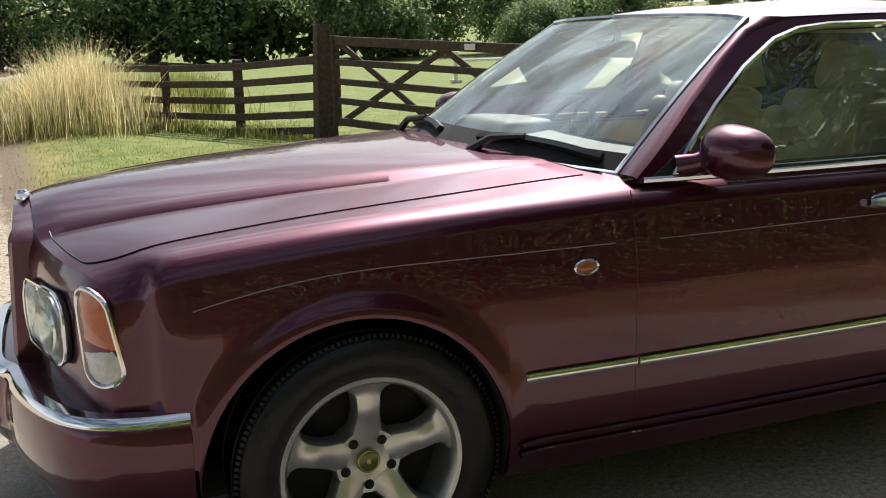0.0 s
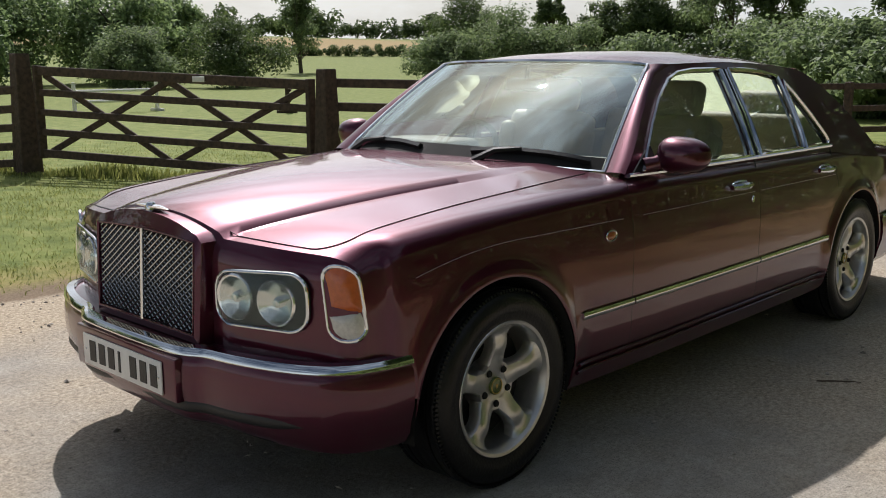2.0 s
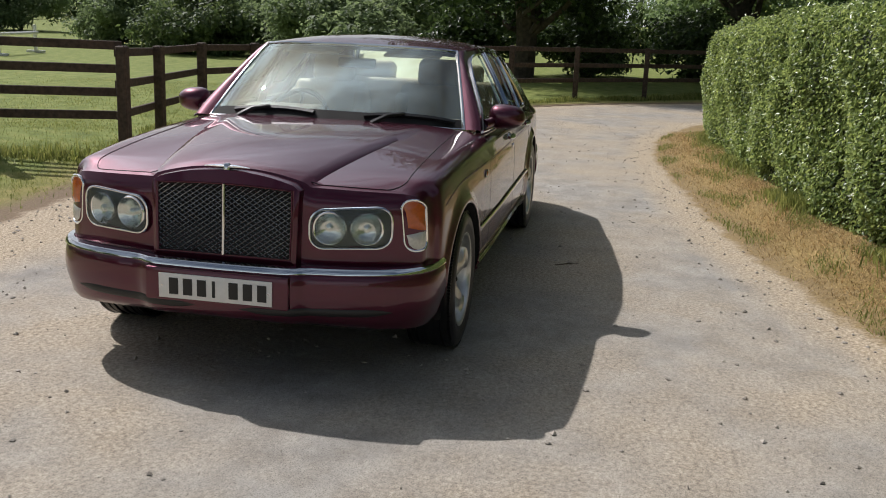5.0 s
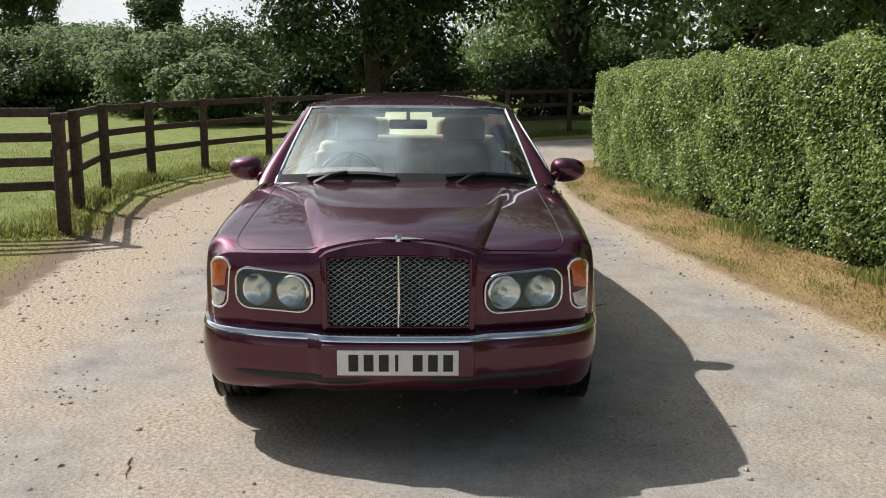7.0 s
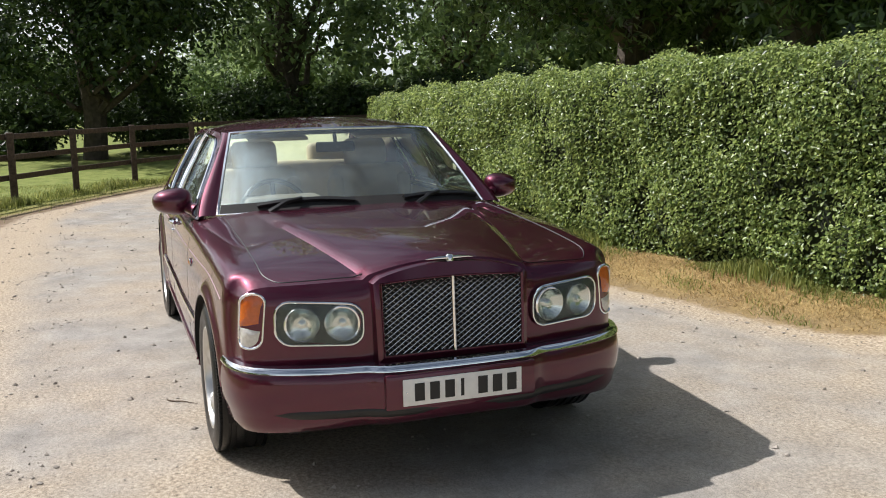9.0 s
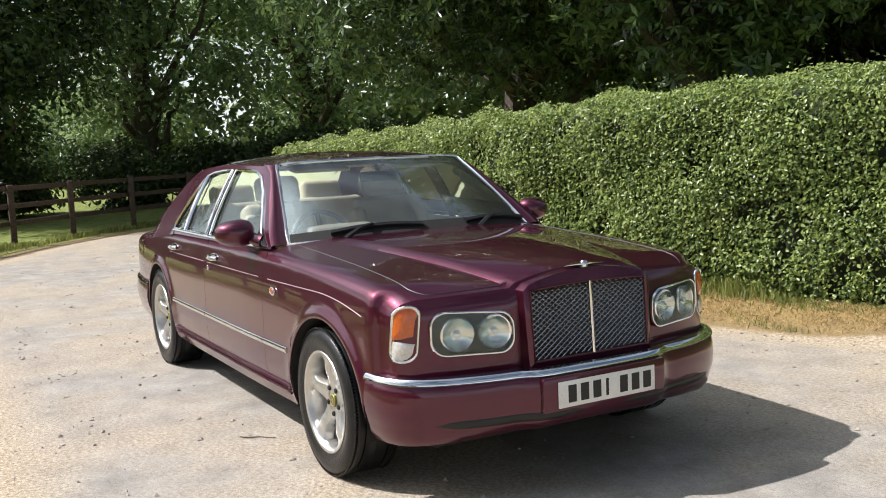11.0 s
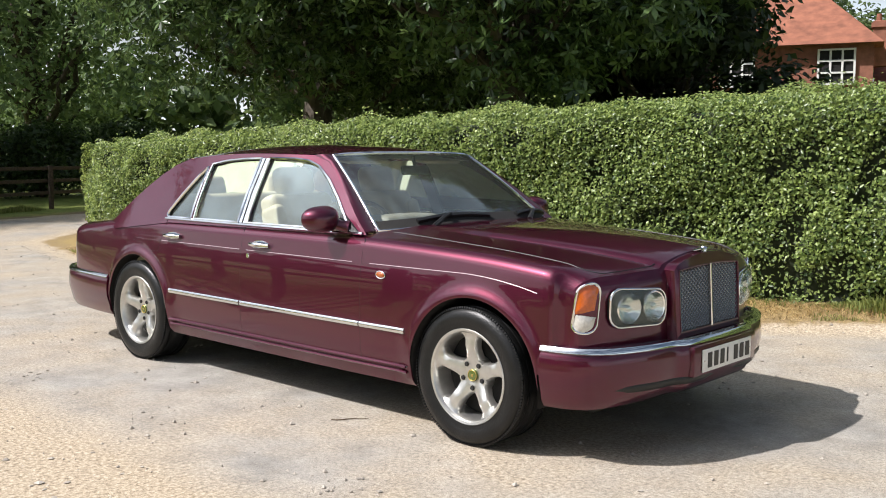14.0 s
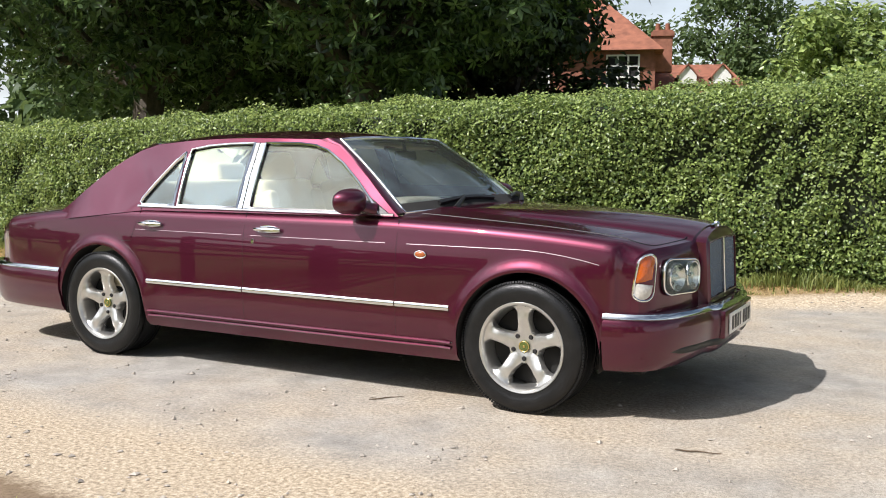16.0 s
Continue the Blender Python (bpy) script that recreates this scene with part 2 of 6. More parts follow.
def tube_bm(points, radius, n=6, closed=False, flat=1.0, up=None, bm=None):
    """A bar along a line of points; flat squeezes it along its second axis; radius may be one for each point."""
    bm = bm or bmesh.new()
    pts = [Vector(p) for p in points]
    m = len(pts)
    rings = []
    side = None
    for i, p in enumerate(pts):
        a = pts[(i - 1) % m] if closed or i else p
        b = pts[(i + 1) % m] if closed or i < m - 1 else p
        d = (b - a).normalized()
        if up is not None:
            e1 = d.cross(Vector(up)).normalized()
        else:
            e1 = d.orthogonal().normalized() if side is None else (side - d * side.dot(d)).normalized()
        side = e1
        e2 = d.cross(e1).normalized()
        r = radius[i] if isinstance(radius, (list, tuple)) else radius
        rings.append([bm.verts.new(p + r * (math.cos(2 * math.pi * (k + 0.5) / n) * e1 + flat * math.sin(2 * math.pi * (k + 0.5) / n) * e2)) for k in range(n)])
    for i in range(m if closed else m - 1):
        a, b = rings[i], rings[(i + 1) % m]
        for k in range(n):
            bm.faces.new((a[k], a[(k + 1) % n], b[(k + 1) % n], b[k]))
    if not closed:
        bm.faces.new(rings[0][::-1])
        bm.faces.new(rings[-1])
    return bm


def grid_bm(rows, bm=None):
    """A sheet through rows of points."""
    bm = bm or bmesh.new()
    vs = [[bm.verts.new(p) for p in row] for row in rows]
    for a, b in zip(vs, vs[1:]):
        for k in range(len(a) - 1):
            bm.faces.new((a[k], a[k + 1], b[k + 1], b[k]))
    return bm


def curve_at(table, x):
    xs, ys = zip(*sorted(table))
    return float(np.interp(x, xs, ys))


def smooth_at(table, x):
    """A smooth line through a few pairs (monotone cubic)."""
    t = sorted(table)
    xs, ys = np.array([p[0] for p in t], float), np.array([p[1] for p in t], float)
    if x <= xs[0]:
        return float(ys[0])
    if x >= xs[-1]:
        return float(ys[-1])
    h, d = np.diff(xs), np.diff(ys) / np.diff(xs)
    m = np.zeros(len(xs))
    m[0], m[-1] = d[0], d[-1]
    for k in range(1, len(xs) - 1):
        m[k] = 0 if d[k - 1] * d[k] <= 0 else 2 / (1 / d[k - 1] + 1 / d[k])
    k = int(np.searchsorted(xs, x) - 1)
    u = (x - xs[k]) / h[k]
    return float((2 * u**3 - 3 * u**2 + 1) * ys[k] + (u**3 - 2 * u**2 + u) * h[k] * m[k] + (3 * u**2 - 2 * u**3) * ys[k + 1] + (u**3 - u**2) * h[k] * m[k + 1])


def step01(x, a, b):
    u = min(1.0, max(0.0, (x - a) / (b - a)))
    return u * u * (3 - 2 * u)


# ---- ground ----
HEDGE_EDGE = [(40, 10.5), (12, 6.6), (6, 5.2), (1.3, 4.05), (0.05, 3.55), (-0.8, 3.1), (-2.7, 2.65), (-4.5, 2.38), (-7.7, 2.05), (-10, 2.1), (-12.5, 2.8), (-14.5, 4.6), (-16, 7.5), (-17.5, 12), (-20, 22), (-26, 40)]
FIELD_EDGE = [(1.8, -60), (1.6, -25), (1.3, -9), (1.15, -5.8), (0.9, -3.4), (0.3, -2.95), (-1.9, -2.9), (-4.3, -3.05), (-7.5, -3.0), (-10.5, -2.45), (-13, -1.1), (-15.5, 0.6), (-18.0, 3.5), (-20, 8), (-22, 14), (-24.5, 24), (-32, 42)]
PAVED_POLY = np.array(HEDGE_EDGE + FIELD_EDGE[::-1] + [(40, -60)])


def inside_distance(px, py, poly):
    """Signed distance to a polygon's edge, positive inside."""
    a, b = poly, np.roll(poly, -1, 0)
    best = np.full(px.shape, 1e9)
    ins = np.zeros(px.shape, bool)
    for (x0, y0), (x1, y1) in zip(a, b):
        dx, dy = x1 - x0, y1 - y0
        u = np.clip(((px - x0) * dx + (py - y0) * dy) / (dx * dx + dy * dy + 1e-12), 0, 1)
        best = np.minimum(best, np.hypot(px - x0 - u * dx, py - y0 - u * dy))
        if y0 != y1:
            ins ^= ((y0 > py) != (y1 > py)) & (px < (x1 - x0) * (py - y0) / (y1 - y0) + x0)
    return np.where(ins, best, -best)


def sstep(x, a, b):
    u = np.clip((x - a) / (b - a), 0, 1)
    return u * u * (3 - 2 * u)


def ground_height(px, py):
    px, py = np.asarray(px, float), np.asarray(py, float)
    field = 0.20 * sstep(-py, 3.0, 6.0) * sstep(px, -8.5, -4.5) * (1 - sstep(px, 0.6, 2.5))
    bank = 0.14 * sstep(py - np.interp(px, [-12, -8, -4.5, -1.4, 2, 6, 12], [2.75, 2.8, 3.13, 3.63, 4.3, 5.2, 6.7]), -0.7, 0.1) * (1 - sstep(-px, 9.0, 12.0))
    r = np.hypot(px + 2, py)
    far = np.where(r > 60, np.interp(r, [60, 160, 320], [0, 2.6, 11.4]) * np.clip((-py - 0.15 * px) / (r + 1e-6), 0, 1), 0.0)
    ripple = 0.008 * (np.sin(px * 1.7 + 0.6 * py) * np.cos(py * 1.3 - 0.4 * px)) * np.clip(r / 10 - 0.35, 0, 1)
    return field + bank + far + ripple


def ground_material():
    m, nt, b = material("lane and grass")
    N, L = nt.nodes.new, nt.links.new
    geo = N("ShaderNodeTexCoord")

    def noise(scale, detail=6, rough=0.6):
        n = N("ShaderNodeTexNoise")
        n.inputs["Scale"].default_value, n.inputs["Detail"].default_value, n.inputs["Roughness"].default_value = scale, detail, rough
        L(geo.outputs["Object"], n.inputs["Vector"])
        return n

    def ramp(src, stops):
        r = N("ShaderNodeValToRGB")
        while len(r.color_ramp.elements) < len(stops):
            r.color_ramp.elements.new(0.5)
        for e, (p, c) in zip(r.color_ramp.elements, stops):
            e.position, e.color = p, (*c, 1)
        L(src, r.inputs["Fac"])
        return r.outputs["Color"]

    def mix(f, a, c, mode="MIX"):
        x = N("ShaderNodeMix")
        x.data_type, x.blend_type = "RGBA", mode
        if isinstance(f, float):
            x.inputs["Factor"].default_value = f
        else:
            L(f, x.inputs["Factor"])
        L(a, x.inputs["A"])
        L(c, x.inputs["B"])
        return x.outputs["Result"]

    def attr(name):
        a = N("ShaderNodeAttribute")
        a.attribute_name = name
        return a.outputs["Fac"]

    def edge(value, wobble, lo, hi, amount):
        """A mask with a ragged edge: attribute plus noise, cut between lo and hi."""
        s = N("ShaderNodeMath")
        s.operation = "MULTIPLY_ADD"
        L(wobble, s.inputs[0])
        s.inputs[1].default_value = amount
        L(value, s.inputs[2])
        r = N("ShaderNodeMapRange")
        r.inputs["From Min"].default_value, r.inputs["From Max"].default_value = lo + amount / 2, hi + amount / 2
        L(s.outputs["Value"], r.inputs["Value"])
        return r.outputs["Result"]

    big, mid, fine, grit = noise(0.55, 5), noise(3.2, 9, 0.70), noise(46, 7, 0.75), noise(150, 4, 0.7)
    concrete = ramp(mid.outputs["Fac"], [(0.32, (0.225, 0.210, 0.187)), (0.5, (0.305, 0.287, 0.258)), (0.68, (0.395, 0.374, 0.338))])
    dusty = ramp(fine.outputs["Fac"], [(0.32, (0.175, 0.135, 0.090)), (0.48, (0.385, 0.312, 0.222)), (0.62, (0.58, 0.492, 0.375))])
    speck = ramp(grit.outputs["Fac"], [(0.34, (0.30, 0.28, 0.26)), (0.47, (1, 1, 1)), (0.68, (1.25, 1.25, 1.22))])
    lane = mix(ramp(big.outputs["Fac"], [(0.40, (0, 0, 0)), (0.62, (0.75, 0.75, 0.75))]), concrete, dusty)
    lane = mix(edge(attr("gravel"), mid.outputs["Fac"], 0.3, 0.8, 0.6), lane, dusty)
    pit = N("ShaderNodeTexVoronoi")
    pit.inputs["Scale"].default_value = 62
    L(geo.outputs["Object"], pit.inputs["Vector"])
    pebble = ramp(pit.outputs["Distance"], [(0.10, (1.16, 1.15, 1.12)), (0.45, (1, 1, 1)), (0.85, (0.66, 0.64, 0.60))])
    mottle = ramp(fine.outputs["Fac"], [(0.34, (0.62, 0.60, 0.57)), (0.48, (1, 1, 1)), (0.66, (1.22, 1.21, 1.18))])
    lane = mix(0.16, lane, pebble, "MULTIPLY")
    lane = mix(0.38, lane, mottle, "MULTIPLY")
    lane = mix(0.75, lane, speck, "MULTIPLY")
    green = ramp(mid.outputs["Fac"], [(0.30, (0.085, 0.12, 0.022)), (0.52, (0.18, 0.215, 0.05)), (0.75, (0.31, 0.30, 0.11))])
    hay = ramp(fine.outputs["Fac"], [(0.3, (0.19, 0.13, 0.05)), (0.7, (0.42, 0.31, 0.13))])
    turf = mix(edge(attr("straw"), mid.outputs["Fac"], 0.2, 0.8, 0.7), green, hay)
    soil = ramp(fine.outputs["Fac"], [(0.3, (0.11, 0.075, 0.045)), (0.7, (0.27, 0.20, 0.13))])
    turf = mix(edge(attr("soil"), mid.outputs["Fac"], 0.3, 0.75, 0.6), turf, soil)
    L(mix(edge(attr("paved"), mid.outputs["Fac"], 0.40, 0.60, 0.9), turf, lane), b.inputs["Base Color"])
    b.inputs["Roughness"].default_value = 0.92
    b.inputs["Specular IOR Level"].default_value = 0.25
    bp, bp2 = N("ShaderNodeBump"), N("ShaderNodeBump")
    bp.inputs["Strength"].default_value, bp.inputs["Distance"].default_value = 0.5, 0.010
    bp2.inputs["Strength"].default_value, bp2.inputs["Distance"].default_value = 0.35, 0.03
    L(fine.outputs["Fac"], bp.inputs["Height"])
    L(mid.outputs["Fac"], bp2.inputs["Height"])
    L(bp2.outputs["Normal"], bp.inputs["Normal"])
    L(bp.outputs["Normal"], b.inputs["Normal"])
    return m


GROUND = ground_material()


def spread(lo, hi, step, far, grow=1.22):
    mids = list(np.arange(lo, hi + 1e-6, step))
    out, d, x = [], step, hi
    while x < far:
        d *= grow
        x += d
        out.append(x)
    back, d, x = [], step, lo
    while x > -far:
        d *= grow
        x -= d
        back.append(x)
    return np.array(back[::-1] + mids + out)


def build_ground():
    gx, gy = spread(-16, 7, 0.14, 2500), spread(-10, 7.5, 0.14, 2500)
    X, Y = np.meshgrid(gx, gy)
    Z = ground_height(X, Y)
    D = inside_distance(X, Y, PAVED_POLY)
    verts = np.stack([X, Y, Z], -1).reshape(-1, 3)
    ny, nx = X.shape
    idx = np.arange(nx * ny).reshape(ny, nx)
    quads = np.stack([idx[:-1, :-1], idx[:-1, 1:], idx[1:, 1:], idx[1:, :-1]], -1).reshape(-1, 4)
    dq = D.reshape(-1)[quads].mean(1)
    hedge_side = sstep(Y, 0.5, 2.2) * (1 - sstep(-X, 13, 16))
    masks = {
        "paved": np.clip(0.5 + D / 0.5, 0, 1),
        "gravel": np.clip(sstep(-Y, 1.4, 2.6) * (1 - sstep(np.abs(X + 5), 6, 12)) + 0.8 * (1 - sstep(D, 0.1, 0.7)) * (D > -2) + 0.75 * sstep(X, 1.5, 4) * sstep(-Y, 2, 5), 0, 1),
        "straw": np.clip(hedge_side * (1 - sstep(-D, 0.9, 2.0)) * 0.62 + 0.55 * (1 - sstep(-D, 0.2, 1.6)) + 0.9 * sstep(np.hypot(X, Y), 172, 180) * (1 - sstep(np.hypot(X, Y), 285, 295)) * (Y < 0), 0, 1),
        "soil": np.clip((1 - sstep(-D, 0.05, 0.7)) * (1 - 0.42 * hedge_side) * 0.9, 0, 1),
    }
    for name, keep, label, category in (
        ("road", dq > 0, "pale worn concrete lane scattered with dusty gravel", "road"),
        ("ground", dq <= 0, "grass paddock and straw-coloured verges beside the lane", "ground"),
    ):
        q = quads[keep]
        used, inv = np.unique(q, return_inverse=True)
        ob = mesh_object(name, verts[used].tolist(), inv.reshape(-1, 4).tolist(), GROUND)
        for key, val in masks.items():
            layer = ob.data.attributes.new(key, "FLOAT", "POINT")
            layer.data.foreach_set("value", val.reshape(-1)[used].astype(np.float32))
        tagged(ob, label, category, kind="structure")


build_ground()


# ---- leaves, hedge, trees ----
def leaf_mesh(name, pos, nrm, length, width, mat, seed=1, fold=0.25, along=None):
    """Many small folded leaves as one mesh. pos, nrm: arrays; length, width: arrays or numbers."""
    rng = np.random.default_rng(seed)
    n = len(pos)
    length, width = np.broadcast_to(length, n)[:, None], np.broadcast_to(width, n)[:, None]
    nrm = nrm / np.linalg.norm(nrm, axis=1, keepdims=True)
    r = rng.normal(size=(n, 3)) if along is None else along
    t = r - (r * nrm).sum(1, keepdims=True) * nrm
    t /= np.linalg.norm(t, axis=1, keepdims=True)
    s = np.cross(nrm, t)
    a, b = pos - t * length / 2, pos + t * length / 2
    c, d = pos + s * width / 2 + nrm * width * fold, pos - s * width / 2 + nrm * width * fold
    v = np.stack([a, c, b, d], 1).reshape(-1, 3)
    me = bpy.data.meshes.new(name)
    me.vertices.add(4 * n)
    me.vertices.foreach_set("co", v.astype(np.float32).ravel())
    base = np.arange(n)[:, None] * 4
    tri = np.concatenate([base + [0, 1, 2], base + [0, 2, 3]], 1).reshape(-1)
    me.loops.add(6 * n)
    me.loops.foreach_set("vertex_index", tri.astype(np.int32))
    me.polygons.add(2 * n)
    me.polygons.foreach_set("loop_start", np.arange(2 * n, dtype=np.int32) * 3)
    me.materials.append(mat)
    me.update()
    me.validate()
    return new(name, me)


HEDGE_LINE = [(-11.3, 2.95), (-10.4, 2.78), (-8, 2.8), (-4.5, 3.13), (-1.4, 3.66), (2, 4.35), (6, 5.25), (12, 6.8), (20, 8.9)]
HEDGE_TOP = [(-11.3, 1.62), (-8, 1.70), (-4.5, 1.86), (-1.4, 1.97), (2, 2.10), (6, 2.2), (20, 2.3)]


def hedge_front(x):
    return np.interp(x, [p[0] for p in HEDGE_LINE], [p[1] for p in HEDGE_LINE])


def build_hedge():
    hedge = thing("hedge", "long clipped green hornbeam hedge behind the straw verge", "hedge", (-2, 4.5, 0.14))
    rng = np.random.default_rng(5)
    xs = np.arange(-11.2, 20, 0.25)
    rows = []
    depth = 1.5
    # near-black core sheet: its colour stands in for shade between the leaves
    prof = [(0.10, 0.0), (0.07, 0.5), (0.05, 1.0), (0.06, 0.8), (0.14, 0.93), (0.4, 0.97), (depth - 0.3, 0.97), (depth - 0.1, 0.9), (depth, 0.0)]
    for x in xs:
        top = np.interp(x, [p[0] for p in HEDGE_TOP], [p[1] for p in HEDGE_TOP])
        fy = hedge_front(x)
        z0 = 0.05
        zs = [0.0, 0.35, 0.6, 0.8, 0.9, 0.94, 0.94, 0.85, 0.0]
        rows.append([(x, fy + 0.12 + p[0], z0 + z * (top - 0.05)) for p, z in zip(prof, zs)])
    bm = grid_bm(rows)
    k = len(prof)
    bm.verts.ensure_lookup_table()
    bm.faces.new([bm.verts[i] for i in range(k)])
    core = part("core", bm, HEDGE_SHADE, hedge, "dark sheet coloured as the shade inside the hedge", smooth=False)
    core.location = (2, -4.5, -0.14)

    def lump(a, b):
        return 0.13 * (np.sin(a * 2.3 + 1.3 * np.sin(b * 2.9)) * np.cos(b * 3.1 + 0.8 * np.sin(a * 1.7)) + 0.6 * np.sin(a * 6.1 + b * 4.7))

    # front face
    n = 215000
    x = np.where(rng.random(n) < 0.78, rng.uniform(-11.3, 5, n), rng.uniform(5, 20, n))
    top = np.interp(x, [p[0] for p in HEDGE_TOP], [p[1] for p in HEDGE_TOP])
    u = rng.random(n) ** 0.92
    z = 0.12 + u * (top - 0.14)
    roundoff = 0.16 * np.clip((u - 0.86) / 0.14, 0, 1) ** 2 + 0.08 * np.clip((0.15 - u) / 0.15, 0, 1)
    y = hedge_front(x) + roundoff + lump(x, z) * 0.45 + 0.06 * rng.random(n) - 0.02 + 0.12 * rng.random(n) ** 2
    pos = np.stack([x, y, z], 1)
    nrm = np.stack([0.55 * rng.normal(size=n) - 0.1, -0.75 + 0.45 * rng.normal(size=n), 0.5 + 0.55 * rng.normal(size=n)], 1)
    # top
    n2 = 75000
    x2 = np.where(rng.random(n2) < 0.78, rng.uniform(-11.3, 5, n2), rng.uniform(5, 20, n2))
    t2 = np.interp(x2, [p[0] for p in HEDGE_TOP], [p[1] for p in HEDGE_TOP])
    w = rng.random(n2)
    z2 = t2 + 0.5 * lump(x2, w * 3) + 0.08 * rng.random(n2) - 0.05 - 0.18 * np.clip((0.12 - w) / 0.12, 0, 1) + 0.16 * (rng.random(n2) > 0.985) * rng.random(n2)
    pos2 = np.stack([x2, hedge_front(x2) + 0.04 + w * 1.5, z2], 1)
    nrm2 = np.stack([0.5 * rng.normal(size=n2), -0.2 + 0.5 * rng.normal(size=n2), 0.9 + 0.3 * rng.normal(size=n2)], 1)
    # end
    n3 = 9000
    z3 = 0.1 + rng.random(n3) * 1.52
    y3 = 2.9 + rng.random(n3) * 1.6
    pos3 = np.stack([-11.35 + 0.5 * lump(y3, z3) + 0.1 * rng.random(n3), y3, z3], 1)
    nrm3 = np.stack([-0.8 + 0.4 * rng.normal(size=n3), 0.5 * rng.normal(size=n3), 0.4 + 0.5 * rng.normal(size=n3)], 1)
    P, Nn = np.concatenate([pos, pos2, pos3]), np.concatenate([nrm, nrm2, nrm3])
    # small hollows where the core's painted shade shows
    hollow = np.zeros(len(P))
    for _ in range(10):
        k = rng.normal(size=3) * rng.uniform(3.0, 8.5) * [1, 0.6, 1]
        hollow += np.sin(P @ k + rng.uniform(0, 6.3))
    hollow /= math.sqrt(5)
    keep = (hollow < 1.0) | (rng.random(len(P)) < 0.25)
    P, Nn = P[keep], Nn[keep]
    size = rng.uniform(0.026, 0.052, len(P))
    leaves = leaf_mesh("leaves", P - [-2, 4.5, 0.14], Nn, size, size * 0.62, HEDGE_LEAF, 7)
    leaves.parent = hedge
    tagged(leaves, "small glossy green hedge leaves", kind="stuff")


build_hedge()


def limb_points(a, b, bend, rng, n=6):
    a, b = Vector(a), Vector(b)
    return [a.lerp(b, k / (n - 1)) + Vector(rng.normal(size=3)) * bend * math.sin(math.pi * k / (n - 1)) for k in range(n)]


def build_tree(name, label, at, height, spread_r, crown_low, leaves, leaf, mat, seed, lean=(0, 0), clumps=60, squash=1.0, trunk_r=None, droop=0.0, palmate=False):
    """Trunk with limbs, and a crown of leaf clumps gathered round their ends."""
    rng = np.random.default_rng(seed)
    z0 = float(ground_height(at[0], at[1]))
    tree = thing(name, label, "tree", (at[0], at[1], z0))
    r0 = trunk_r or height * 0.028
    topz = height * 0.80
    pts = limb_points((0, 0, -0.2), (lean[0], lean[1], topz), height * 0.02, rng, 8)
    bm = tube_bm(pts, [r0 * (1.25 - 1.1 * k / 7) for k in range(8)], 9)
    cz, hz = (height + crown_low) / 2, (height - crown_low) / 2
    centres, radii = [], []
    for k in range(clumps):
        d = rng.normal(size=3)
        d /= np.linalg.norm(d)
        f = rng.random() ** 0.4
        wide = spread_r * (1 - 0.25 * max(0, d[2]))
        c = np.array([lean[0] * 0.6 + d[0] * wide * f * 0.86, lean[1] * 0.6 + d[1] * wide * f * squash * 0.86, cz + d[2] * hz * f * 0.88])
        c[2] -= droop * (np.hypot(c[0], c[1]) / spread_r) ** 2
        centres.append(c)
        radii.append(spread_r * rng.uniform(0.16, 0.30))
    for k in range(min(clumps, 22)):
        c = centres[k]
        h = min(max(c[2] * rng.uniform(0.45, 0.8), crown_low * 0.7), topz)
        base = pts[min(7, max(1, int(h / topz * 7)))]
        tube_bm(limb_points(base, c, spread_r * 0.04, rng, 6), [r0 * 0.42 * (1 - 0.85 * j / 5) for j in range(6)], 6, bm=bm)
    part("trunk", bm, BARK, tree, "grey-brown trunk with limbs")
    per = rng.multinomial(leaves, np.array(radii) ** 2 / np.sum(np.array(radii) ** 2))
    P, Nn = [], []
    for c, r, m in zip(centres, radii, per):
        d = rng.normal(size=(m, 3))
        d /= np.linalg.norm(d, axis=1, keepdims=True)
        rr = r * (0.30 + 0.85 * rng.random(m) ** 0.75)[:, None]
        lump = 1 + 0.25 * np.sin(d[:, :1] * 5 + c[0]) * np.cos(d[:, 1:2] * 6 + c[1])
        P.append(c + d * rr * lump * [1, 1, 0.72] + rng.normal(size=(m, 3)) * r * 0.10)
        Nn.append(0.7 * d + [0, 0, 0.5] + 0.45 * rng.normal(size=(m, 3)))
    P, Nn = np.concatenate(P), np.concatenate(Nn)
    size = leaf * rng.uniform(0.65, 1.25, len(P))
    if palmate:
        # five drooping leaflets from each stalk end
        axis = Nn / np.linalg.norm(Nn, axis=1, keepdims=True)
        ref = rng.normal(size=(len(P), 3))
        e1 = ref - (ref * axis).sum(1, keepdims=True) * axis
        e1 /= np.linalg.norm(e1, axis=1, keepdims=True)
        e2 = np.cross(axis, e1)
        pos, nr, tg, sz = [], [], [], []
        for k in range(5):
            a = 2 * math.pi * k / 5
            way = math.cos(a) * e1 + math.sin(a) * e2
            down = np.array([0, 0, -0.35])
            t = way + down
            t /= np.linalg.norm(t, axis=1, keepdims=True)
            pos.append(P + t * size[:, None] * 0.5)
            tg.append(t)
            nr.append(axis + 0.25 * way)
            sz.append(size * rng.uniform(0.8, 1.15, len(size)))
        sz = np.concatenate(sz)
        crown = leaf_mesh("crown", np.concatenate(pos), np.concatenate(nr), sz, sz * 0.36, mat, seed + 1, 0.12, np.concatenate(tg))
    else:
        crown = leaf_mesh("crown", P, Nn, size, size * 0.55, mat, seed + 1)
    crown.parent = tree
    tagged(crown, kind="stuff")
    return tree


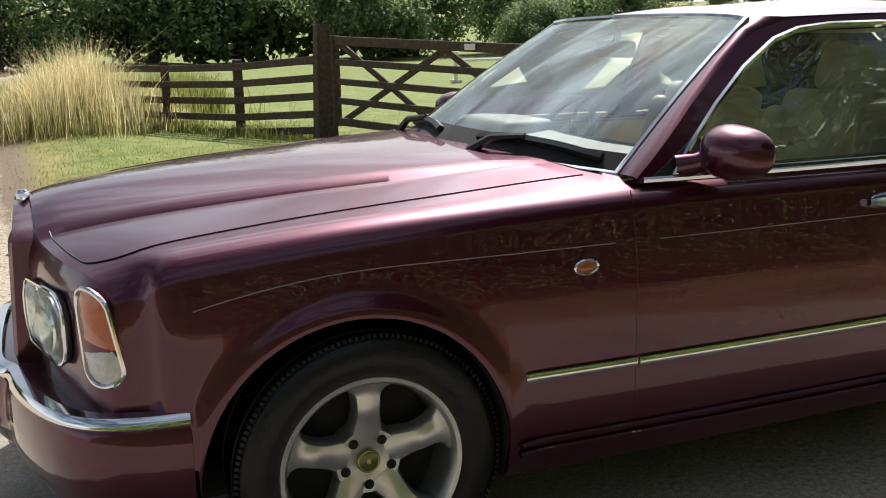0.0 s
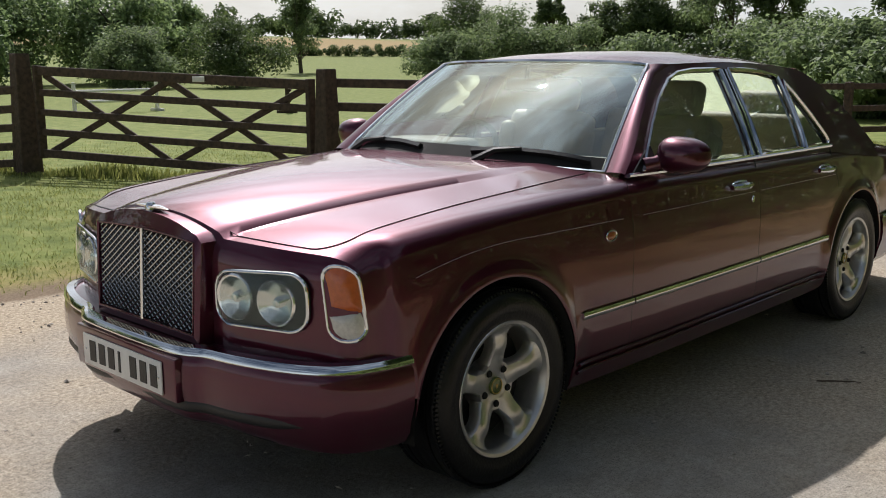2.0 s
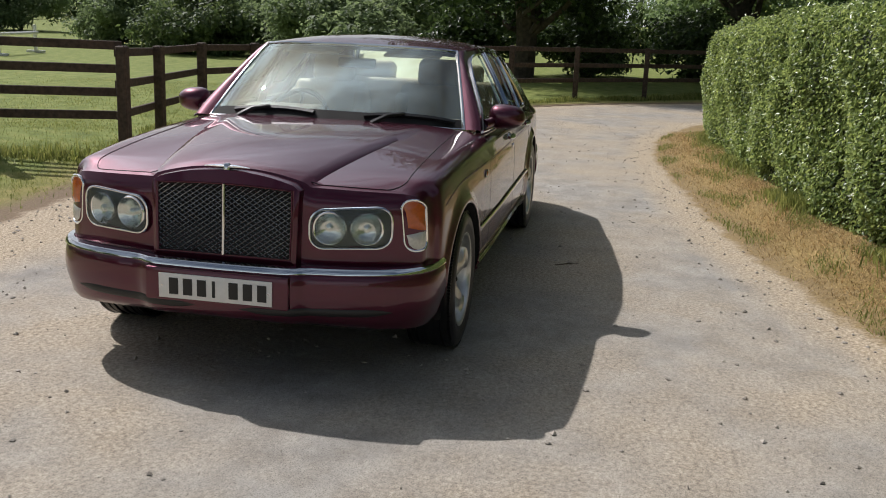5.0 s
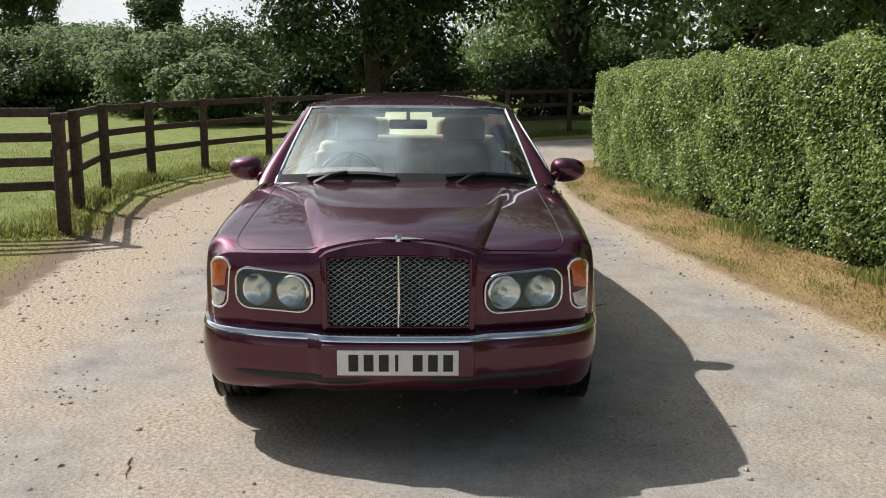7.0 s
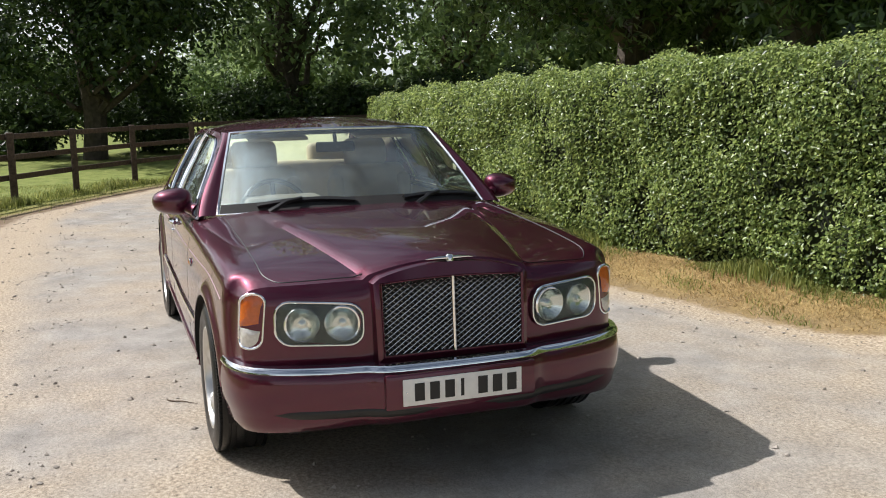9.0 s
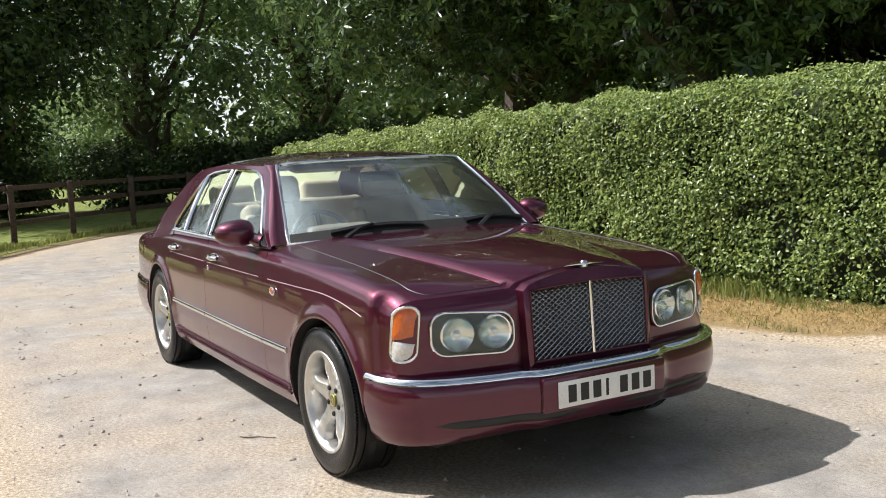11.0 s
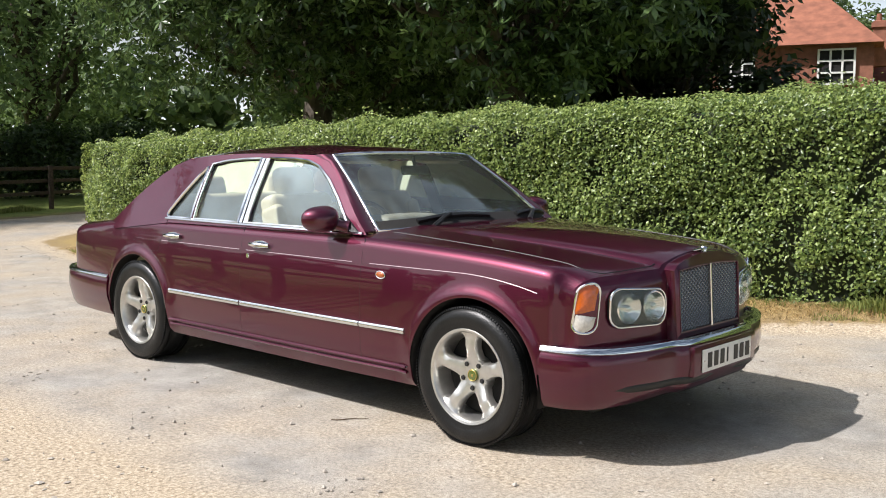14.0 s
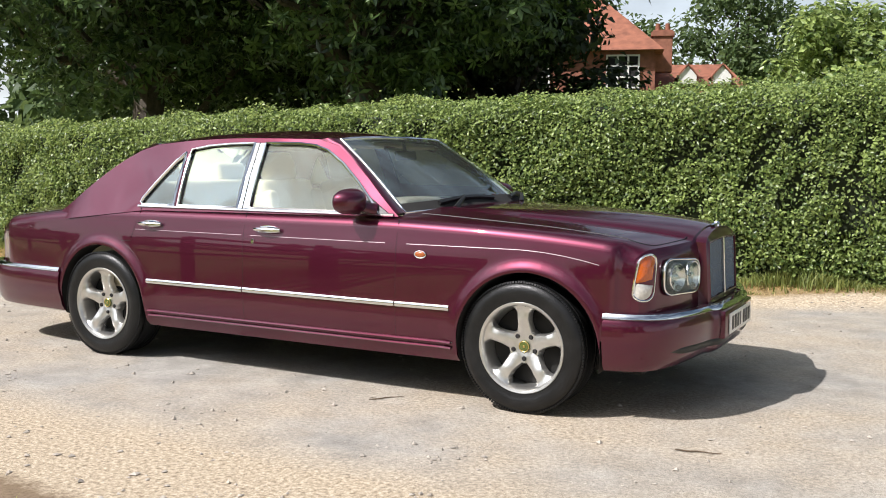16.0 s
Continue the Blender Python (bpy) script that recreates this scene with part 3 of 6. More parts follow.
# horse chestnut, and dark trees with shade in their leaf colour, behind the hedge
build_tree("chestnut_tree", "large horse chestnut with drooping leafy boughs over the hedge", (-12.2, 8.4), 11, 5.2, 1.7, 28000, 0.18, CHESTNUT, 11, clumps=110, droop=0.6, palmate=True)
build_tree("chestnut_tree", "large horse chestnut with drooping leafy boughs over the hedge", (-6.9, 8.3), 11.5, 4.6, 1.9, 28000, 0.18, CHESTNUT, 12, clumps=110, droop=0.5, palmate=True)
build_tree("yew_tree", "dense tree behind the hedge, its leaves coloured very dark for shade", (-11.0, 13.8), 13, 6.0, 0.6, 55000, 0.22, SHADELEAF, 13, clumps=110)
build_tree("yew_tree", "tall mid-green leafy tree behind the hedge", (-15.5, 17.5), 13, 6, 0.6, 36000, 0.26, LIMELEAF, 14, clumps=110)
build_tree("yew_tree", "dense tree behind the hedge, its leaves coloured very dark for shade", (-6.4, 12.6), 8.5, 2.9, 0.2, 26000, 0.20, SHADELEAF, 20, clumps=60)
build_tree("chestnut_tree", "broad dark green tree beyond the bend of the lane", (-21.5, 20.5), 14, 6.5, 1.4, 30000, 0.28, LIMELEAF, 15, clumps=110)
build_tree("chestnut_tree", "broad dark green tree beyond the bend of the lane", (-30, 5), 14, 5.6, 0.4, 17000, 0.30, LIMELEAF, 16, clumps=100)
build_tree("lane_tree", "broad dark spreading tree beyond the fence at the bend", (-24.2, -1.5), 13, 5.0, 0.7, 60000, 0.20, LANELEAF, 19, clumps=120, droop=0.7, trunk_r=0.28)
build_tree("chestnut_tree", "broad dark green tree beyond the bend of the lane", (-34, 13), 15, 6.5, 1.2, 17000, 0.32, LIMELEAF, 17, clumps=100)
build_tree("chestnut_tree", "broad dark green tree beyond the bend of the lane", (-27, 24), 15, 7, 1.2, 26000, 0.34, LIMELEAF, 18, clumps=100)
# willows, bushes and trees across the paddock: x, y, height, spread, leaf material
for x, y, h, r, mat in (
    (-42.4, -39.2, 3.3, 2.9, WILLOW), (-45.2, -35.9, 4.8, 4.0, WILLOW), (-46.9, -33.2, 4.2, 3.4, WILLOW), (-47.7, -17.9, 3.7, 2.8, WILLOW),
    (-50.5, -23.5, 3.2, 3.0, FARLEAF), (-31.5, -46.0, 4.2, 3.8, FARLEAF), (-26.0, -47.5, 3.4, 3.2, WILLOW), (-23.5, -6.2, 2.0, 2.0, WILLOW), (-27.5, -8.2, 2.7, 2.8, WILLOW),
    (-31.5, -11.0, 3.0, 3.2, WILLOW), (-29.0, -13.8, 2.4, 2.4, FARLEAF), (-35.0, -15.0, 3.2, 3.4, WILLOW), (-33.5, -19.5, 2.7, 2.6, WILLOW), (-38.5, -9.0, 3.5, 4.0, FARLEAF),
):
    build_tree("willow_bush", "rounded grey-green willow bush in the rough grass", (x, y), h, r, -0.2, 14000, 0.20, mat, int(900 + x * 3 + y), clumps=55, trunk_r=0.09)
# bushes added to fill the shaded gap past the fence; dark leaf colour is the shade
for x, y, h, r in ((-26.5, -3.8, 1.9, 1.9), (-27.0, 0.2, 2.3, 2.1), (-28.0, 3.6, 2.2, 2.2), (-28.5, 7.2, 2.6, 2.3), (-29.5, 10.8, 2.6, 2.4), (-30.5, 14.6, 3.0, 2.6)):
    build_tree("undergrowth_bush", "leafy bush beyond the fence, coloured dark to stand in for shade", (x, y), h, r, -0.2, 8000, 0.18, LANELEAF, int(300 + y * 5), clumps=40, trunk_r=0.06)
for x, y, h, r, low in ((-59.0, -29.0, 11.5, 3.0, 2.2), (-60.4, -26.4, 10.0, 2.6, 2.0), (-53.7, -16.1, 6.6, 2.2, 1.6), (-64.8, -48.1, 7.6, 1.5, 2.6), (-53.0, -67.0, 10.5, 2.8, 1.2)):
    build_tree("willow_tree", "tall open tree with airy foliage across the paddock", (x, y), h, r, low, 8500, 0.26, WILLOW if h > 10 else FARLEAF, int(500 + x + y), clumps=48, trunk_r=0.16)
for x, y, h, r in (
    (-108.5, -97.3, 10.5, 6.0), (-79.8, -52.9, 7.4, 3.4), (-82.0, -49.5, 8.4, 4.2), (-84.5, -45.5, 7.6, 4.2), (-86.0, -38.0, 5.6, 4.6), (-84.0, -30.0, 4.8, 5.0), (-86.0, -22.0, 4.5, 5.2),
    (-82.0, -13.0, 4.4, 5.4), (-72.0, -5.0, 5.2, 5.6), (-62.0, 8.0, 7.2, 7.0), (-36.0, -61.0, 6.6, 4.0), (-30.0, -57.0, 7.2, 4.8), (-22.0, -58.0, 7.6, 5.5), (-17.0, -53.0, 6.5, 4.5), (-10.0, -56.0, 9.0, 6.0), (-5.0, -54.0, 10.0, 6.5), (3.0, -50.0, 10.0, 6.5), (10.0, -47.0, 10.0, 6.0), (17.0, -42.0, 11.0, 6.0), (25.0, -36.0, 12.0, 7.0),
):
    build_tree("field_tree", "leafy green tree at the edge of the paddock", (x, y), h, r, 0.0, 14000, 0.32, LIMELEAF if x > -40 or y > -32 else FARLEAF, int(700 + x + y * 2), clumps=64, squash=0.85)



# ---- fence and gate ----
FENCE_RUN = [(-4.72, -3.5), (-6.4, -3.95), (-8.15, -4.2), (-9.6, -4.0), (-10.9, -3.5), (-12.4, -2.7), (-13.9, -1.8), (-15.4, -0.75), (-16.8, 0.5), (-18.2, 2.0), (-19.7, 3.7), (-21.0, 5.6), (-22.2, 7.6), (-23.2, 9.7), (-24.0, 12.0)]


def rail_bm(a, b, h=0.09, d=0.035):
    a, b = Vector(a), Vector(b)
    v = b - a
    turn = v.to_track_quat("X", "Z").to_matrix().to_4x4()
    return box_bm((v.length, d, h), (a + b) / 2, turn, 0.006, segs=1)


def post_bm(x, y, top, w=0.12, point=0.0):
    z0 = float(ground_height(x, y)) - 0.12
    bm = box_bm((w, w, top - z0), (x, y, (top + z0) / 2), None, 0.012, segs=1)
    if point:
        for v in bm.verts:
            if v.co.z > top - 0.03:
                v.co.x, v.co.y = x + (v.co.x - x) * 0.62, y + (v.co.y - y) * 0.62
                v.co.z += point
    return bm


def build_fence(run, name, label, tops, heights, w=0.11, skip=()):
    fence = thing(name, label, "fence")
    for (x, y), top in zip(run, tops):
        if (x, y) in skip:
            continue
        part("post", post_bm(x, y, top, w), FENCEWOOD, fence, smooth=False)
    for (a, ta), (b, tb) in zip(zip(run, tops), zip(run[1:], tops[1:])):
        d = Vector((b[1] - a[1], a[0] - b[0], 0)).normalized() * -0.07
        for h in heights:
            part("rail", rail_bm((a[0] + d.x, a[1] + d.y, ta - h), (b[0] + d.x, b[1] + d.y, tb - h)), FENCEWOOD, fence, smooth=False)
    return fence


build_fence(FENCE_RUN, "post_and_rail_fence", "dark creosoted post and rail fence curving along the lane", [1.22] + [1.17] * 2 + [1.15] * 12, [0.07, 0.40, 0.72])
POST_A, POST_B = (-2.35, -8.1), (-4.0, -4.75)
build_fence([POST_B, FENCE_RUN[0]], "post_and_rail_fence", "short four-rail fence panel beside the gate post", [1.36, 1.34], [0.12, 0.36, 0.60, 0.84], skip=(POST_B, FENCE_RUN[0]))
build_fence([POST_A, (-1.6, -9.5), (-0.85, -10.9), (-0.1, -12.2)], "paling_fence", "dark five-rail timber fence beside tall dry grass", [1.25, 1.15, 1.12, 1.12], [0.10, 0.31, 0.52, 0.73, 0.92], skip=(POST_A,))
for (x, y), top, w in ((POST_A, 1.55, 0.26), (POST_B, 1.38, 0.24)):
    post = part("gate_post", post_bm(x, y, top - 0.05, w, 0.05), FENCEWOOD, None, smooth=False)
    tagged(post, "stout dark timber gate post with a weathered top", "gate post")


def build_gate():
    gate = thing("field_gate", "closed dark wooden five-bar field gate with crossed braces", "gate")
    a, b = Vector((*POST_A, 0)), Vector((*POST_B, 0))
    v = (b - a).normalized()
    a, b = a + v * 0.22, b - v * 0.18
    L = (b - a).length
    za, zb = 1.36, 1.22
    off = Vector((v.y, -v.x, 0)) * -0.03

    def at(u, down):
        p = a.lerp(b, u)
        return Vector((p.x, p.y, za + (zb - za) * u - down))

    for down, h in ((0.0, 0.10), (0.24, 0.075), (0.46, 0.075), (0.68, 0.075), (0.92, 0.09)):
        part("bar", rail_bm(at(0, down), at(1, down), h, 0.04), FENCEWOOD, gate, smooth=False)
    for u in (0.0, 1.0):
        part("stile", rail_bm(at(u, -0.06), at(u, 0.98), 0.09, 0.06), FENCEWOOD, gate, smooth=False)
    for u0, u1 in ((0.02, 0.5), (0.98, 0.5), (0.5, 0.02), (0.5, 0.98)):
        part("brace", rail_bm(at(u0, 0.92) + off, at(u1, 0.04) + off, 0.07, 0.03), FENCEWOOD, gate, smooth=False)
    part("sign", box_bm((0.14, 0.012, 0.06), at(0.62, 0.0) - off * 1.3, (b - a).to_track_quat("X", "Z").to_matrix().to_4x4(), 0.003), WHITEWOOD, gate, "small pale blank sign")


build_gate()


# ---- house beyond the hedge ----
def build_house():
    house = thing("house", "red brick house with clay tile roof and white windows", "house", (-10.9, 28.5, 0))
    house.rotation_euler = (0, 0, radians(18.6))

    def prism(pts, faces):
        bm = bmesh.new()
        vs = [bm.verts.new(p) for p in pts]
        for f in faces:
            bm.faces.new([vs[i] for i in f])
        return bm

    part("wall", box_bm((6.5, 7, 5.3), (-0.6, 3.5, 2.65)), BRICK, house, smooth=False)
    e, t = 5.25, 8.0
    part("roof", prism([(-4.2, -0.4, e), (2.95, -0.4, e), (2.95, 7.4, e), (-4.2, 7.4, e), (-1.5, 3.5, t), (0.25, 3.5, t)], [(0, 1, 5, 4), (1, 2, 5), (2, 3, 4, 5), (3, 0, 4), (3, 2, 1, 0)]), ROOFTILE, house, "weathered orange clay tile roof", smooth=False)
    part("wall", box_bm((3.4, 5, 3.85), (4.35, 4.0, 1.925)), BRICK, house, smooth=False)
    part("roof", prism([(2.67, 1.2, 3.8), (6.3, 1.2, 3.8), (6.3, 6.8, 3.8), (2.67, 6.8, 3.8), (2.67, 4.0, 5.1), (5.5, 4.0, 5.1)], [(0, 1, 5, 4), (1, 2, 5), (2, 3, 4, 5), (3, 0, 4), (3, 2, 1, 0)]), ROOFTILE, house, "lower clay tile roof", smooth=False)
    for x, y, z, h in ((0.35, 3.5, 7.6, 1.6), (2.95, 1.6, 4.9, 1.55)):
        ch = part("chimney", box_bm((0.72, 0.6, h), (x, y, z + h / 2 - 0.3), None, 0.01), BRICK, house, smooth=False)
        part("chimney_cap", box_bm((0.84, 0.72, 0.16), (x, y, z + h - 0.45)), BRICK, ch, smooth=False)
        for dx in (-0.18, 0.18):
            part("chimney_pot", lathe_bm([(0.10, 0), (0.085, 0.28), (0.0, 0.28)], 12, "z", (x + dx, y, z + h - 0.32)), ROOFTILE, ch)
    for x in (-1.75, 1.5):
        win = part("window", box_bm((1.15, 0.06, 1.15), (x, -0.01, 4.5)), DARK, house, "white many-paned sash window", smooth=False)
        for dx in (-0.57, -0.19, 0.19, 0.57):
            part("window_frame", box_bm((0.07, 0.07, 1.22), (x + dx, -0.06, 4.5)), WHITEWOOD, win, smooth=False)
        for dz in (-0.58, -0.2, 0.2, 0.58):
            part("glazing_bar", box_bm((1.2, 0.06, 0.06), (x, -0.07, 4.5 + dz)), WHITEWOOD, win, smooth=False)
    for x in (3.9, 5.15):
        dorm = part("dormer", prism([(x - 0.32, 1.3, 4.15), (x + 0.32, 1.3, 4.15), (x + 0.32, 1.3, 4.45), (x, 1.3, 4.8), (x - 0.32, 1.3, 4.45), (x - 0.32, 2.6, 4.5), (x + 0.32, 2.6, 4.5), (x, 3.0, 4.8)], [(0, 1, 2, 3, 4), (4, 3, 7, 5), (2, 6, 7, 3), (0, 4, 5), (1, 6, 2)]), WHITEWOOD, house, "white boarded dormer gable", smooth=False)
        for s in (-1, 1):
            part("dormer_roof", prism([(x + s * 0.42, 1.22, 4.40), (x, 1.22, 4.90), (x, 3.1, 4.90), (x + s * 0.42, 2.7, 4.40), (x + s * 0.42, 1.22, 4.34), (x, 1.22, 4.84)], [(0, 1, 2, 3), (0, 4, 5, 1)]), ROOFTILE, dorm, smooth=False)


build_house()
for k, (x, y, h, r) in enumerate([(-11, 58, 13, 6.5), (-4.5, 50, 10, 5), (0.5, 43, 10.5, 5), (6, 40, 12, 6), (13, 36, 12, 6), (-19, 50, 12, 6)]):
    build_tree("garden_tree", "tall green garden tree behind the house", (x, y), h, r, 1.0, 12000, 0.42, FARLEAF if k in (0, 5) else HEDGE_LEAF, 90 + k, clumps=60)


def far_wood(name, label, pts, height, seed, mat):
    """A far belt of trees: heaped leafy clumps along a line."""
    rng = np.random.default_rng(seed)
    P, Nn, S = [], [], []
    line = np.array(pts, float)
    seg = np.r_[0, np.cumsum(np.hypot(*np.diff(line, axis=0).T))]
    for s in np.arange(0, seg[-1], height * 0.55):
        x, y = np.interp(s, seg, line[:, 0]), np.interp(s, seg, line[:, 1])
        h = height * rng.uniform(0.6, 1.25)
        z0 = float(ground_height(x, y))
        for _ in range(7):
            c = np.array([x, y, z0 + h * rng.uniform(0.2, 0.8)]) + rng.normal(size=3) * [h * 0.3, h * 0.3, 0]
            m = 60
            d = rng.normal(size=(m, 3))
            d /= np.linalg.norm(d, axis=1, keepdims=True)
            P.append(c + d * h * 0.28 * (0.7 + 0.4 * rng.random((m, 1))))
            Nn.append(d + [0, 0, 0.4] + 0.4 * rng.normal(size=(m, 3)))
            S.append(np.full(m, h * 0.16))
    S = np.concatenate(S)
    ob = leaf_mesh(name, np.concatenate(P), np.concatenate(Nn), S, S * 0.7, mat, seed)
    return tagged(ob, label, "trees", kind="stuff")


far_wood("far_wood", "distant dark green belt of trees on the skyline", [(-290, 90), (-330, -45), (-320, -160), (-255, -240), (-135, -320), (30, -340), (180, -300)], 8, 21, FARLEAF)
far_wood("far_hedgerow", "low distant hedgerow between the meadows", [(-155, -70), (-128, -112), (-95, -140), (-40, -165), (30, -165)], 1.8, 22, FARLEAF)
far_wood("far_hedgerow", "tall distant hedgerow beyond the house", [(60, 90), (0, 100), (-60, 95), (-110, 60), (-120, 20)], 14, 23, FARLEAF)
far_wood("far_hedgerow", "scrubby hedgerow along the far side of the paddock", [(-52, 22), (-66, 4), (-74, -20), (-74, -47)], 2.6, 24, FARLEAF)
far_wood("far_hedgerow", "scrubby hedgerow along the far side of the paddock", [(-22, -60), (10, -50), (34, -36)], 4.2, 25, FARLEAF)


# ---- the car: x ahead, y to its left, z up, origin under the front axle ----
CAR = thing("car", "claret metallic four-door luxury saloon with chrome trim and cream seats", "car")
AXLE_R, WHEEL_R, ARCH_R = -3.066, 0.345, 0.395
HALF = [(-4.42, 0.76), (-4.3, 0.83), (-4.05, 0.885), (-3.6, 0.925), (-3.066, 0.945), (-2.4, 0.955), (-1.2, 0.955), (-0.5, 0.945), (0.0, 0.93), (0.40, 0.91), (0.6, 0.885), (0.72, 0.855)]
CENTRE_Z = [(-4.42, 0.885), (-4.36, 0.925), (-4.2, 0.950), (-3.9, 0.975), (-3.6, 0.998), (-3.3, 1.02), (-0.85, 1.055), (-0.35, 1.045), (0.0, 1.035), (0.3, 1.018), (0.5, 1.0), (0.66, 0.978), (0.72, 0.962)]
SHOULDER_Z = [(-4.42, 0.84), (-4.3, 0.875), (-3.9, 0.92), (-3.4, 0.965), (-2.8, 0.99), (-0.9, 0.995), (-0.5, 0.985), (0.0, 0.962), (0.3, 0.938), (0.5, 0.915), (0.64, 0.893), (0.72, 0.875)]
NOSE_X = [(0.0, 0.72), (0.35, 0.70), (0.5, 0.674), (0.62, 0.645), (0.7, 0.618), (0.76, 0.596), (0.81, 0.570), (0.855, 0.528)]
CREASE_Y = [(-0.85, 0.60), (0.0, 0.475), (0.72, 0.345)]
PART_LIST = []


def half_width(x):
    return smooth_at(HALF, x)


def nose_x(y):
    return smooth_at(NOSE_X, abs(y))


def top_z(x, y):
    """Height of the bonnet, deck or boot; the bonnet has a crease either side of its middle."""
    zc, zs = smooth_at(CENTRE_Z, x), smooth_at(SHOULDER_Z, x)
    ys = half_width(x) - 0.11
    if x > -0.9:
        yk = curve_at(CREASE_Y, x)
        zk = zc - 0.016 - 0.036 * step01(x, -0.6, 0.7)
        fall = 0.004 + 0.014 * step01(x, -0.75, -0.2)
        if y <= yk:
            return zc + (zk - zc) * (y / yk) ** 2.2
        if y <= yk + 0.022:
            return zk - fall * (y - yk) / 0.022
        u = min(1.0, (y - yk - 0.022) / max(0.05, ys - yk - 0.022))
        return zk - fall + (zs - zk + fall) * u ** 1.15
    return zc + (zs - zc) * (min(1.0, y / ys)) ** 2.4


def side_in(x, z):
    """How far the side lies inside the half width at a height."""
    up = max(0.0, z - 0.70)
    low = max(0.0, 0.46 - z)
    return 0.55 * up * up + 0.9 * low * low


def side_y(x, z):
    y = half_width(x) - side_in(x, z)
    for c in (0.0, AXLE_R):
        r = math.hypot(x - c, z - WHEEL_R)
        y += 0.020 * math.exp(-(((r - ARCH_R - 0.01) / 0.038) ** 2)) * (1 if z > 0.25 else 0)
    return y


def low_edge(x):
    for c in (0.0, AXLE_R):
        if abs(x - c) <= ARCH_R:
            return WHEEL_R + math.sqrt(max(0.0, ARCH_R**2 - (x - c) ** 2))
    return 0.42 if x > ARCH_R else (0.40 if x < AXLE_R - ARCH_R else 0.232)


def stations():
    out = set(np.round(np.arange(-4.42, 0.7201, 0.06), 4).tolist()) | {0.72, 0.70, 0.68, 0.65, -4.40, -4.38}
    for c in (0.0, AXLE_R):
        out = {s for s in out if abs(abs(s - c) - ARCH_R) > 0.02}
        out |= {round(c + ARCH_R * math.cos(math.pi * k / 30), 5) for k in range(31)} | {round(c - ARCH_R - 0.003, 5), round(c + ARCH_R + 0.003, 5)}
    return sorted(out)


NT, NS, NB = 22, 8, 22


def section(s):
    """From the middle of the top over the shoulder and down the side; the nose is drawn back towards its corners."""
    w = half_width(s)
    ys = w - 0.12
    if s > -0.9:
        yk = curve_at(CREASE_Y, s)
        across = [yk * k / 10 for k in range(11)] + [yk + 0.022] + [yk + 0.022 + (ys - yk - 0.022) * k / 10 for k in range(1, 11)]
    else:
        across = [ys * k / (NT - 1) for k in range(NT)]
    pts = [(y, top_z(s, y)) for y in across]
    z1 = smooth_at(SHOULDER_Z, s) - 0.085
    z1 = max(z1, low_edge(s) + 0.02)
    p0, p3 = Vector((ys, pts[-1][1])), Vector((side_y(s, z1), z1))
    slope = (pts[-1][1] - pts[-2][1]) / (pts[-1][0] - pts[-2][0])
    p1 = p0 + Vector((1, slope)) * 0.075
    p2 = p3 + Vector((-0.004, 0.055))
    for k in range(1, NS):
        u = k / NS
        q = (1 - u) ** 3 * p0 + 3 * u * (1 - u) ** 2 * p1 + 3 * u * u * (1 - u) * p2 + u**3 * p3
        pts.append((q.x, q.y))
    zb = low_edge(s)
    for k in range(NB):
        z = z1 + (zb - z1) * k / (NB - 1)
        pts.append((side_y(s, z), z))
    pull = step01(s, 0.40, 0.72)
    back = step01(-s, 4.0, 4.42)
    return [Vector((s - (0.72 - nose_x(y)) * pull + back * 0.16 * (y / 0.8) ** 3, y, z)) for y, z in pts]


